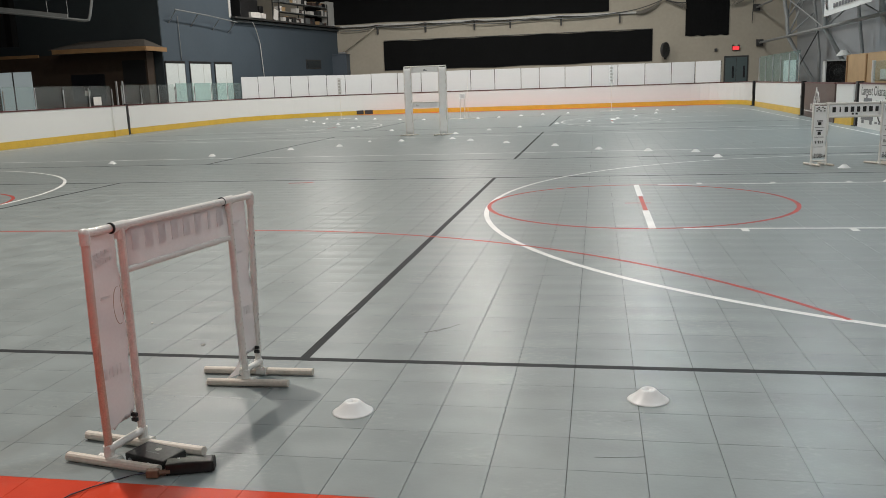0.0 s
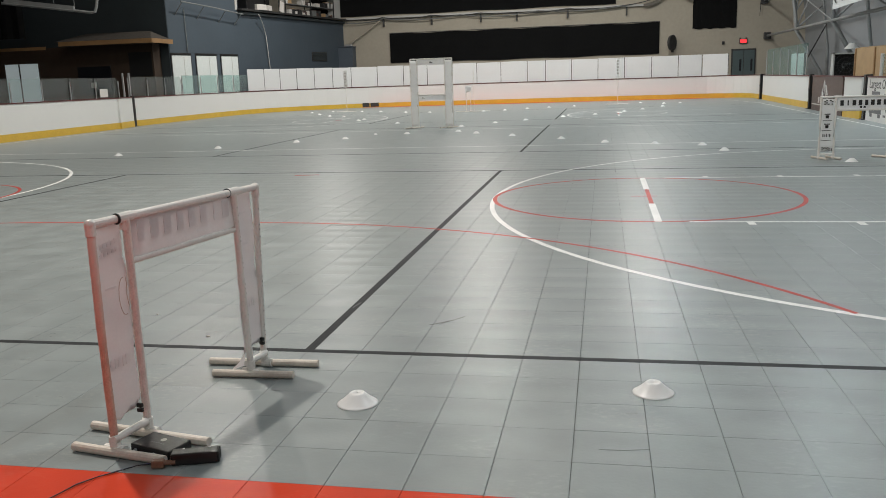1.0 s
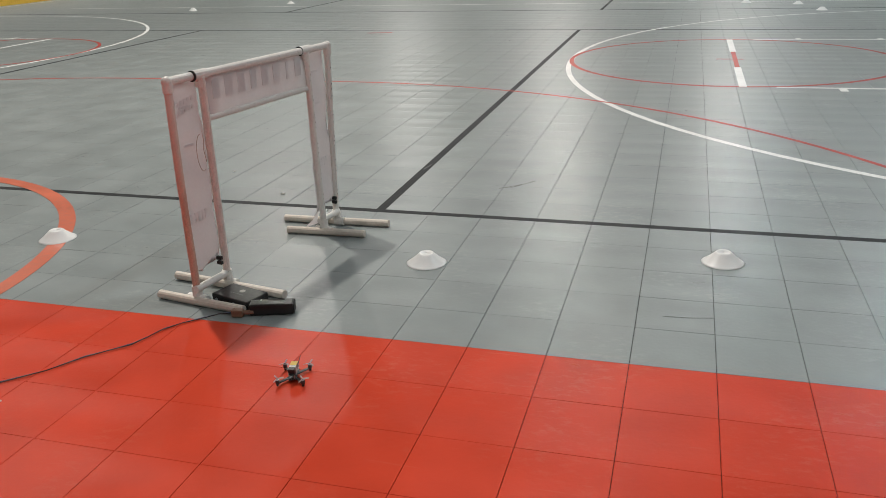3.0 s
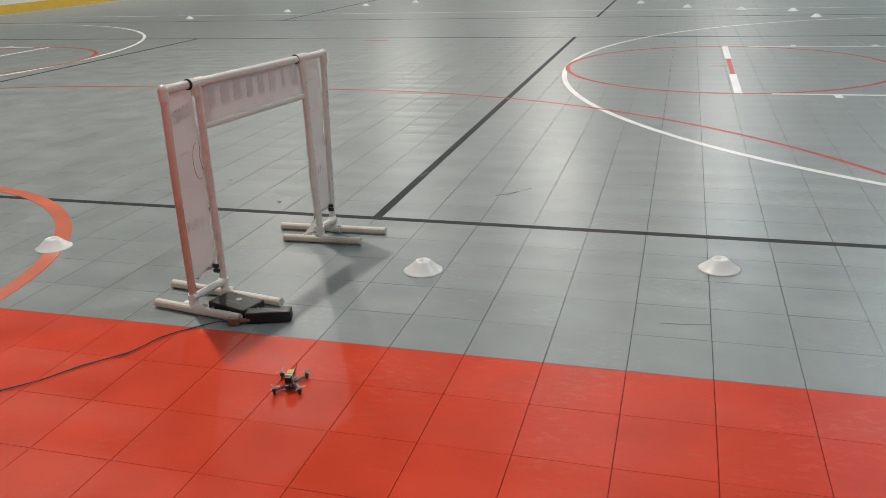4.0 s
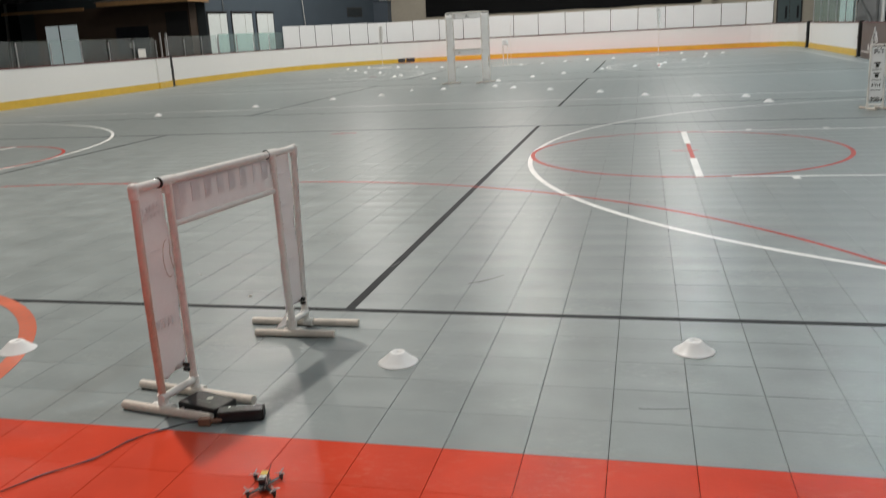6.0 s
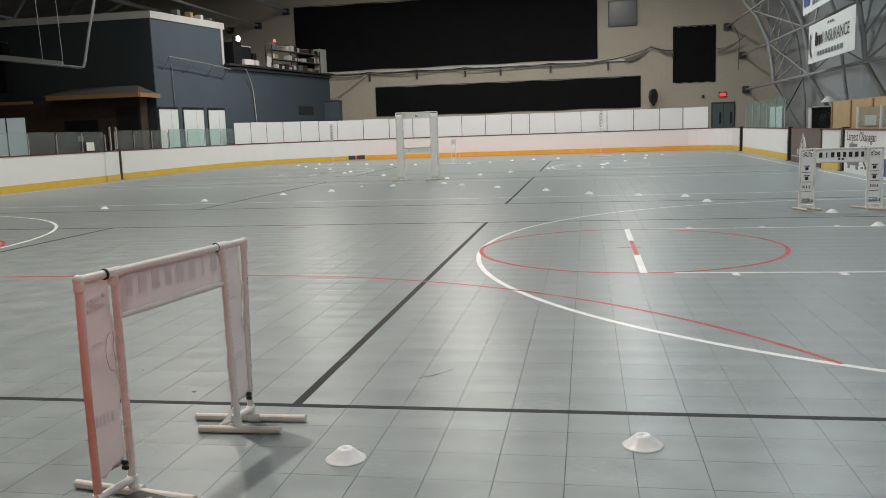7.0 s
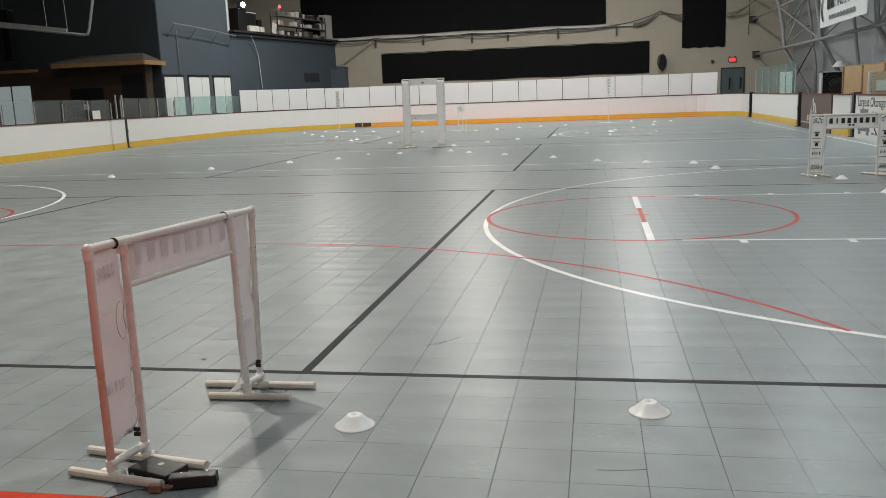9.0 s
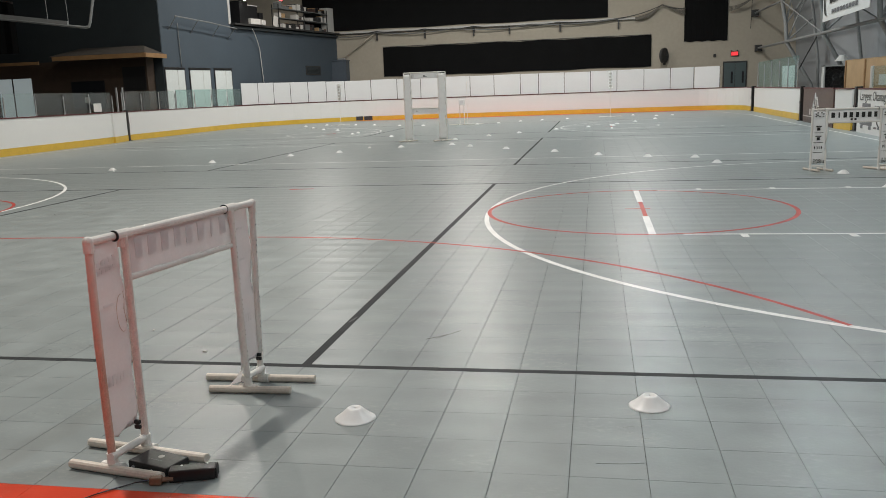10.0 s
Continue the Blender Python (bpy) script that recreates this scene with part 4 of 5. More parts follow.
# hanging goal frame and dark curtain at the side
hg = thing("trapeze_bar", "pale pipe frame hanging from the roof on wires", "frame")
part("pipe", tube([(-20.5, 25, 4.72), (-19.0, 25, 4.52), (-16.95, 25, 4.23), (-16.80, 25, 4.25), (-16.73, 25, 4.4), (-16.47, 25, 5.4), (-16.15, 25, 6.5), (-15.35, 25, 9.5), (-14.85, 25, 13.6)], 0.05, 8), M_STEEL, hg)
part("flat_bar", box(-20.4, -17.6, 24.96, 25.04, 4.56, 4.70, m=Matrix.Translation((-19, 25, 4.6)) @ Matrix.Rotation(radians(8), 4, "Y") @ Matrix.Translation((19, -25, -4.62))), M_STEEL, hg)
for x in (-17.6, -18.4):
    part("wire", pipe((x, 25.02, 4.5), (x - 0.25, 25.02, 13.5), 0.012, 5), M_STEEL, hg)
dc = thing("side_curtain", "black curtain hanging over the dark stand", "curtain")
bm = bmesh.new()
prev = None
for k in range(41):
    x = -33 + k * 0.21
    y = 31.5 + 0.08 * math.sin(k * 1.9)
    row = [bm.verts.new((x, y, 7.9 - 0.0455 * k)), bm.verts.new((x, y, 3.9))]
    if prev:
        bm.faces.new((prev[0], row[0], row[1], prev[1]))
    prev = row
part("cloth", bm, M_BLACK, dc)
part("rail", tube([(-33, 31.5, 7.92), (-24.6, 31.5, 6.1)], 0.05, 6), M_DARKSTEEL, dc)
for x in (-32.5, -28.7, -25.0):
    part("hanger", pipe((x, 31.5, 7.92 - (x + 33) * 0.217), (x, 31.5, 12.5), 0.015, 5), M_DARKSTEEL, dc)

# ---- arched roof trusses ----
INNER = [(12.35, 0.0), (12.0, 1.2), (11.5, 2.05), (10.72, 3.43), (10.65, 4.3), (10.42, 5.6), (9.85, 6.87), (8.98, 7.95), (7.6, 9.3), (5.6, 10.6), (2.5, 11.7), (-3, 12.5), (-9.5, 12.7), (-16, 12.5), (-22, 11.4), (-27, 9.2), (-30, 5.5), (-31.5, 0)]
OUTER = [(12.35, 0.0), (12.3, 2.4), (12.12, 3.6), (12.0, 4.6), (11.75, 6.0), (11.2, 7.35), (10.4, 8.5), (9.1, 9.7), (7.0, 11.1), (3.6, 12.4), (-3, 13.3), (-9.5, 13.6), (-16, 13.3), (-23, 12.3), (-29, 9.8), (-32, 5.5), (-32.4, 0)]
M_CHORD = mat("galvanised_truss_steel", (0.26, 0.27, 0.27), 0.5, metal=0.3, vary=0.2, scale=2)
for n, y in enumerate((7.0, 14.4, 21.7, 29.15, 36.64, 43.8)):
    tr = thing("roof_truss", "arched grey steel roof truss with web bars", "truss", group="roof trusses", kind="structure")
    part("inner_chord", tube([(x, y, z) for x, z in INNER], 0.10, 8), M_CHORD, tr, smooth=True)
    part("outer_chord", tube([(x, y, z) for x, z in OUTER], 0.08, 8), M_CHORD, tr, smooth=True)
    for k in range(3, 9):
        a, c = INNER[k], OUTER[min(k, len(OUTER) - 1)]
        part("web_bar", pipe((a[0], y, a[1]), (c[0], y, c[1]), 0.045, 6), M_CHORD, tr)
        d = OUTER[k + 1]
        part("web_bar", pipe((a[0], y, a[1]), (d[0], y, d[1]), 0.045, 6), M_CHORD, tr)
for x, z, r in ((10.7, 3.43, 0.07), (10.45, 5.5, 0.06), (9.55, 7.25, 0.06), (-18.6, 9.75, 0.09), (-20.6, 8.95, 0.07), (-22.6, 8.75, 0.07), (-25, 9.4, 0.08), (-28, 8.0, 0.08)):
    pu = thing("purlin", "grey steel pipe purlin running to the end wall", "purlin", group="purlins", kind="structure")
    part("pipe", pipe((x, 2, z), (x, WALL_END - 0.1, z), r, 8), M_CHORD, pu)
    part("anchor", box(x - 0.2, x + 0.2, WALL_END - 0.25, WALL_END - 0.003, z - 0.2, z + 0.2, 0.02), M_DARKSTEEL, pu)
for y in (29.15, 36.64):
    for z0, z1 in ((3.43, 5.5), (5.5, 7.25)):
        xa, xb = (10.7, 10.45) if z0 < 5 else (10.45, 9.55)
        br = thing("sway_brace", "thin diagonal steel brace between roof trusses", "brace", group="sway braces", kind="structure")
        part("bar", pipe((xa, y, z0), (xb, y + 7.3, z1), 0.035, 6), M_CHORD, br)
cable("stay_wire", [((10.6, 37.2, 3.3), (10.2, 40.0, 1.3), 0)], 0.03, M_DARKSTEEL, "dark stay wire behind the boards")


# hanging advert banners on the trusses
def hung_banner(p0, p1, z0a, z1a, z0b, z1b, label):
    b = thing("hanging_banner", label, "banner", group="truss banners")
    d = Vector((p1[0] - p0[0], p1[1] - p0[1], 0))
    ln2 = d.length
    d.normalize()
    bm = bmesh.new()
    n = 14
    prev = None
    for k in range(n + 1):
        t = k / n
        q = Vector((*p0, 0)) + d * ln2 * t
        off = Vector((-d.y, d.x, 0)) * 0.012 * math.sin(k * 0.9)
        row = [bm.verts.new(q + off + Vector((0, 0, z0a + (z0b - z0a) * t))), bm.verts.new(q + off + Vector((0, 0, z1a + (z1b - z1a) * t)))]
        row += [bm.verts.new(v.co + Vector((-d.y, d.x, 0)) * 0.012) for v in row[::-1]]
        if prev:
            for c in range(4):
                bm.faces.new((prev[c], row[c], row[(c + 1) % 4], prev[(c + 1) % 4]))
        prev = row
    bmesh.ops.recalc_face_normals(bm, faces=bm.faces)
    part("sheet", bm, M_ADWHITE, b)
    mm = Matrix(((d.x, -d.y, 0, p0[0]), (d.y, d.x, 0, p0[1]), ((z1b - z1a) / ln2, 0, 1, z0a), (0, 0, 0, 1)))
    return b, mm, ln2


hb, mm, ln2 = hung_banner((9.95, 33.7), (9.85, 27.4), 3.70, 5.2, 3.74, 5.22, "white hanging banner with a dark swoosh and lettering")
mm = mm @ Matrix.Translation((0, -0.028, 0))
text_mesh("INSURANCE", 0.60, M_INK, hb, mm @ Matrix.Translation((2.55, 0, 0.62)) @ Matrix.Rotation(radians(90), 4, "X"), sx=0.98)
bm = bmesh.new()
for k, (w, h) in enumerate(((0.34, 0.52), (0.24, 0.36), (0.24, 0.36), (0.16, 0.36), (0.08, 0.46))):
    add_box(bm, 1.15 + k * 0.28, 1.15 + k * 0.28 + w * 0.7, -0.006, 0.0, 0.62, 0.62 + h, m=mm)
part("name_bars", bm, M_INK, hb, kind="stuff")
bm = bmesh.new()
for k in range(10):
    a0, a1 = radians(110 + k * 16), radians(110 + (k + 1) * 16)
    w = 0.06 + 0.14 * math.sin(math.pi * (k + 0.5) / 10)
    r0, r1 = 0.52 - w, 0.52
    add_poly(bm, [mm @ Vector((0.65 + r * math.cos(a) * 0.8, -0.004, 0.72 + r * math.sin(a))) for r, a in ((r0, a0), (r1, a0), (r1, a1), (r0, a1))])
part("swoosh", bm, M_INK, hb, "dark plain swoosh")
bm = bmesh.new()
for k in range(9):
    add_box(bm, 1.5 + k * 0.4, 1.5 + k * 0.4 + 0.28, -0.006, 0.0, 0.22, 0.38, m=mm)
for k in range(3):
    add_box(bm, 2.9 + k * 0.3, 2.9 + k * 0.3 + 0.2, -0.006, 0.0, 1.28, 1.36, m=mm)
part("small_print", bm, M_GREYINK, hb, kind="stuff")
hb, mm, ln2 = hung_banner((9.75, 33.9), (9.65, 27.6), 5.65, 7.3, 5.72, 7.4, "white hanging banner with dark bars of lettering")
mm = mm @ Matrix.Translation((0, -0.028, 0))
bm = bmesh.new()
for k in range(8):
    add_box(bm, 1.6 + k * 0.5, 1.6 + k * 0.5 + 0.36, -0.006, 0.0, 0.2, 0.36, m=mm)
for k in range(6):
    add_box(bm, 1.8 + k * 0.7, 1.8 + k * 0.7 + 0.5, -0.006, 0.0, 0.75, 1.3, m=mm)
part("lettering", bm, M_GREYINK, hb, kind="stuff")
part("blue_shape", box(0.25, 1.1, -0.006, 0, 0.3, 1.3, m=mm), M_BLUEINK, hb)

# crates and lamp behind the side boards
cr = thing("plywood_crate", "tall plywood crate standing behind the boards", "crate")
part("side", box(9.5, 9.53, 22.0, 28.5, 0, 2.05), M_PLY, cr)
part("front", box(9.54, 11.6, 28.47, 28.5, 0, 2.05), M_PLY, cr)
for y in (22.1, 24.2, 26.3, 28.4):
    part("batten", box(9.46, 9.498, y - 0.05, y + 0.05, 0, 2.05, 0.004), M_FASCIA, cr)
part("top", box(9.5, 11.6, 22.0, 28.5, 2.055, 2.08), M_PLY, cr)
bx = thing("display_case", "clear wrapped case leaning in front of the crate", "case")
part("back", box(9.30, 9.34, 20.6, 24.8, 0.0, 1.8), M_PLY, bx)
for y in (20.6, 22.7, 24.8):
    part("stile", box(9.22, 9.298, y - 0.05, y + 0.05, 0, 1.82, 0.004), M_TRIM, bx)
part("wrap", box(9.24, 9.26, 20.66, 24.7, 1.2, 1.8), M_GLASS, bx, "clear plastic wrap")
part("papers", box(9.27, 9.29, 23.2, 24.2, 1.25, 1.55), M_CARDW, bx)
wl = thing("wall_lamp", "white dome lamp on a truss leg", "lamp")
part("dome", pipe((11.45, 36.2, 2.20), (11.45, 36.2, 2.44), 0.33, 14, 0.12), M_TRIM, wl)
part("arm", pipe((11.45, 36.2, 2.43), (11.5, 36.64, 2.2), 0.04, 6), M_STEEL, wl)


# ---- high-bay lamps ----
for x, y, w, c in HIGH_BAYS:
    LAMP_Z = 11.2 if x < 4.5 else 10.1 if x < 6.2 else 9.2
    ld = bpy.data.lights.new("high_bay", "AREA")
    ld.shape, ld.size, ld.energy, ld.color = "DISK", LAMP_SIZE if y < 5 else 0.66, w, c
    lo = new("high_bay_light", ld)
    lo.matrix_world = pose(x, y, LAMP_Z - 0.02)
    hb = thing("high_bay_lamp", "round high-bay lamp hanging from the roof out of view", "lamp", group="high-bay lamps")
    bm = bmesh.new()
    add_pipe(bm, (x, y, LAMP_Z), (x, y, LAMP_Z + 0.35), 0.34, 16, 0.12)
    part("reflector", bm, M_ALU, hb)
    part("ballast", pipe((x, y, LAMP_Z + 0.352), (x, y, LAMP_Z + 0.6), 0.12, 12), M_DARKSTEEL, hb)
    part("rod", pipe((x, y, LAMP_Z + 0.602), (x, y, LAMP_Z + 1.4), 0.015, 6), M_DARKSTEEL, hb)


# ---- race gates ----
def cloth(x0, x1, z0, z1, rng, edge=0.012, thick=0.004, y=0.0, torn=False):
    """A thin banner sheet with a wavy hem."""
    bm = bmesh.new()
    nx, nz = (10, 44) if torn else (8, 22)
    g = {}
    for i in range(nx + 1):
        for k in range(nz + 1):
            u, v = i / nx, k / nz
            x = x0 + (x1 - x0) * u
            z = z0 + (z1 - z0) * v
            side = edge * noise.noise((x * 3, v * (z1 - z0) * 9, z0 * 7 + 3))
            if i in (0, nx):
                x += side
            if torn and i == nx:
                x -= 0.022 * abs(noise.noise((2.3, z * 13, 5.1))) + 0.01 * abs(noise.noise((7.7, z * 37, 1.4)))
            if torn and k == 0:
                z += 0.05 * u + 0.03 * noise.noise((u * 5, 3.3, x0))
            yy = y + (0.016 if torn else 0.010) * noise.noise((x * 7, 1.7, z * 7 + x0 * 5)) * (1 if 0 < i < nx else 0.4)
            g[i, k] = (x, yy, z)
    front = {q: bm.verts.new((p[0], p[1] - thick / 2, p[2])) for q, p in g.items()}
    back = {q: bm.verts.new((p[0], p[1] + thick / 2, p[2])) for q, p in g.items()}
    for i in range(nx):
        for k in range(nz):
            q = ((i, k), (i + 1, k), (i + 1, k + 1), (i, k + 1))
            bm.faces.new([front[c] for c in q])
            bm.faces.new([back[c] for c in q[::-1]])
    rim = [(i, 0) for i in range(nx)] + [(nx, k) for k in range(nz)] + [(i, nz) for i in range(nx, 0, -1)] + [(0, k) for k in range(nz, 0, -1)]
    for a, c in zip(rim, rim[1:] + rim[:1]):
        bm.faces.new((front[a], back[a], back[c], front[c]))
    bmesh.ops.recalc_face_normals(bm, faces=bm.faces)
    return bm


def checks(bm, x0, z0, w, cols, rows, y, rng):
    for i in range(cols):
        for k in range(rows):
            if (i + k) % 2 == 0 and rng.random() < 0.85:
                add_box(bm, x0 + i * w, x0 + (i + 0.9) * w, y - 0.0015, y, z0 + k * w * 0.7, z0 + (k + 0.9) * w * 0.7)


WORD = (0.8, 0.3, 0.8, 0.8, 0.7, 0.8, 0.85, 0.7)


def word(bm, x0, z0, w, h, y, widths, flip=False):
    """One plain bar for each character of the writing."""
    cell = w / len(widths)
    for i, share in enumerate(widths[::-1] if flip else widths):
        xm = x0 + (i + 0.5) * cell
        add_box(bm, xm - share * cell * 0.36, xm + share * cell * 0.36, y - 0.0015, y, z0, z0 + h)


def leg_print(bm, xa, xb, y, rng, faint):
    w = xb - xa
    word(bm, xa + 0.1 * w, 0.36, 0.8 * w, 0.045, y, (0.8, 0.3, 0.7, 0.3, 0.8), faint)
    if not faint:
        checks(bm, xa + 0.12 * w, 0.12, w * 0.13, 6, 5, y, rng)
    for z in (0.50, 0.66):
        if faint:
            add_box(bm, xa + 0.3 * w, xa + 0.7 * w, y - 0.0015, y, z + 0.19, z + 0.20)
            continue
        add_box(bm, xa + 0.35 * w, xa + 0.65 * w, y - 0.0015, y, z, z + 0.05)
        add_box(bm, xa + 0.22 * w, xa + 0.78 * w, y - 0.0015, y, z + 0.06, z + 0.075)
    for z in () if faint else (0.46, 0.62, 0.30):
        add_box(bm, xa + 0.06 * w, xa + 0.94 * w, y - 0.0012, y, z, z + 0.007)


def pvc(bm, a, b, r=0.0168):
    add_pipe(bm, a, b, r, 12)


def race_gate(posts, feet, top, bar, material, label, seed, printed, tape=None, place=None, skew=(0.0, 0.0), lean=((0, 0, 0, 0),) * 4):
    rng = random.Random(seed)
    g = thing("race_gate", label, "race gate", group="small race gates")
    g.matrix_world = place
    fz = 0.021
    for i, (x, (f0, f1)) in enumerate(zip(posts, feet)):
        bm = bmesh.new()
        pvc(bm, (x - skew[i // 2] * f1, f1, fz), (x - skew[i // 2] * f0, f0, fz), 0.0195)
        part("foot", bm, M_PVCOLD, g, "yellowed plastic pipe foot", smooth=False)
        bm = bmesh.new()
        bx, by, tx, ty = lean[i]
        add_pipe(bm, (x + bx, by - 0.05, fz), (x + bx, by + 0.05, fz), 0.0235, 12)
        add_pipe(bm, (x + bx, by, fz), (x + bx, by, 0.085), 0.0225, 12)
        part("tee_fitting", bm, material, g)
        bend = 0.0025 * (1 if i % 2 else -1)
        bm = bmesh.new()
        add_tube(bm, [(x + bx + (tx - bx) * q + bend * w, by + (ty - by) * q + 0.003 * w, 0.06 + (top - 0.07) * q) for q, w in ((0, 0), (0.26, 0.6), (0.54, 1), (0.81, 0.5), (1, 0))], 0.0168, 12)
        part("post", bm, (tape, M_TAPEPALE)[i] if (tape and i < 2) else material, g, ("pipe wrapped in red film, paler towards the top", "pipe in pale pink film")[i] if (tape and i < 2) else "")
        if not printed and i > 1:
            bm = bmesh.new()
            for k in range(26):
                q = 0.12 + 0.03 * k + rng.uniform(0, 0.012)
                if k % 5 < 3:
                    cx, cy = x + bx + (tx - bx) * q, by + (ty - by) * q
                    add_box(bm, cx - 0.004, cx + 0.0, cy - 0.0185, cy - 0.0165, 0.06 + (top - 0.07) * q, 0.06 + (top - 0.07) * q + rng.uniform(0.003, 0.009))
            part("pipe_print", bm, M_PALEINK if i == 2 else M_GREYINK, g, kind="stuff")
    bm = bmesh.new()
    pvc(bm, (posts[0] + lean[0][2], lean[0][3], top), (posts[3] + lean[3][2], lean[3][3], top), 0.0178)
    part("top_pipe", bm, material, g)
    for x, (bx, by, tx, ty) in ((posts[0], lean[0]), (posts[3], lean[3])):
        bm = bmesh.new()
        bmesh.ops.create_uvsphere(bm, u_segments=14, v_segments=10, radius=0.0225, matrix=Matrix.Translation((x + tx, ty, top)))
        add_pipe(bm, (x + tx, ty, top), (x + tx, ty, top - 0.045), 0.0212, 14)
        part("elbow_fitting", bm, material, g)
    for x in posts[1:3]:
        bm = bmesh.new()
        add_pipe(bm, (x - 0.04, 0, top), (x + 0.04, 0, top), 0.0225, 12)
        add_pipe(bm, (x, 0, top), (x, 0, top - 0.05), 0.0222, 12)
        part("tee_fitting", bm, material, g)
        part("clamp_ring", pipe((x - 0.046, 0, top), (x - 0.041, 0, top), 0.0235, 12), M_RUBBER, g, "dark joint ring")
    bm = bmesh.new()
    pvc(bm, (posts[1], 0, bar), (posts[2], 0, bar), 0.0145)
    part("lower_bar", bm, material, g)
    for a, c in ((0, 1), (2, 3)):
        bm = bmesh.new()
        pvc(bm, (posts[a], 0.0, 0.075), (posts[c], 0.0, 0.075), 0.0165)
        part("stretcher", bm, material, g)
        sheet = part("leg_banner", cloth(posts[a] + 0.010, posts[c] - (0.012 if printed else 0.002), 0.13, top - (0.03 if printed else 0.008), rng, 0.012 if printed else 0.016, y=0 if printed else 0.014, torn=not printed), M_VINYL if printed else M_CLOTH, g, "white vinyl leg banner", smooth=True)
        bm = bmesh.new()
        leg_print(bm, posts[a] + 0.02, posts[c] - 0.04, -0.0085 if printed else 0.007, rng, not printed)
        part("print", bm, M_INK if printed else M_INKFADE, sheet, kind="stuff")
        for k in range(2):
            z = 0.13 + 0.022 * k
            part("clip", box(posts[c] - 0.035, posts[c] - 0.02, -0.014, 0.014, z, z + 0.017, 0.003), M_RUBBER, g, "small black clip")
    if not printed:
        bm = bmesh.new()
        xs = posts[1] - 0.045
        add_tube(bm, [(xs + 0.022 * math.cos(radians(a)), 0.008, 0.70 + 0.05 * math.sin(radians(a)) - 0.0003 * a) for a in range(60, 330, 15)], 0.0016, 5)
        add_tube(bm, [(xs + 0.02, 0.008, 0.745), (xs + 0.028, 0.008, 0.70), (xs + 0.02, 0.008, 0.66), (xs + 0.03, 0.008, 0.60)], 0.0016, 5)
        part("stain_mark", bm, M_STAIN, g, "brown curling mark on the banner", kind="stuff")
        bm = bmesh.new()
        for k in range(5):
            xk, zk = posts[0] + 0.05 + 0.022 * k, 0.86 + 0.004 * k
            add_box(bm, xk, xk + 0.014, 0.006, 0.0075, zk, zk + 0.02)
            add_box(bm, xk, xk + 0.013, 0.006, 0.0075, zk - 0.034, zk - 0.016)
        part("faint_print", bm, M_INKFADE, g, kind="stuff")
        bm = bmesh.new()
        xl = posts[2] + 0.012
        add_poly(bm, [(xl, 0.012, 0.135), (xl + 0.03, 0.045, 0.045), (xl - 0.01, 0.10, 0.028), (xl - 0.004, 0.05, 0.075)], Vector((0.003, 0, 0)))
        part("torn_corner", bm, M_CLOTH, g, "torn loose banner corner")
    sheet = part("top_banner", cloth(posts[1] + 0.01, posts[2] - 0.01, bar - 0.005, top - 0.008, rng, 0.004), M_VINYL if printed else M_CLOTH, g, "white vinyl top banner", smooth=True)
    bm = bmesh.new()
    wx = posts[2] - posts[1]
    word(bm, posts[1] + 0.05 * wx, bar + 0.075, wx * 0.9, 0.085, -0.0085, WORD, not printed)
    if printed:
        word(bm, posts[1] + 0.42 * wx, bar + 0.03, wx * 0.14, 0.03, -0.0085, (0.8, 0.8))
    part("print", bm, M_INK if printed else M_INKFADE, sheet, kind="stuff")
    if printed:
        for a, c in ((0, 1), (2, 3)):
            bm = bmesh.new()
            checks(bm, posts[a] + 0.04, top - 0.12, 0.028, 5, 4, -0.016, rng)
            part("corner_print", bm, M_INK, g, kind="stuff")
    return g


near_place = Matrix.Translation((-0.945, 0.125, 0)) @ Matrix.Rotation(math.atan2(1.13, 0.195), 4, "Z")
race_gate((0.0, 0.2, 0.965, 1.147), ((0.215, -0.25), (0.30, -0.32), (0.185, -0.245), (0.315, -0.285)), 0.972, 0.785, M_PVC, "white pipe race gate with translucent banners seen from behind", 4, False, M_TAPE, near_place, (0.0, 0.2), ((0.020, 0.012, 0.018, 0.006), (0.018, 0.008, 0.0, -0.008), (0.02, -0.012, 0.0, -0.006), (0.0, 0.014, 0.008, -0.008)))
race_gate((0.0, 0.225, 1.045, 1.27), ((0.2, -0.25), (0.2, -0.22), (0.25, -0.32), (0.2, -0.25)), 1.0, 0.785, M_PVC, "white pipe race gate with black lettered banners", 9, True, None, pose(4.51, 11.82, 0, 0, 0, 0), (0.3, 0.6))


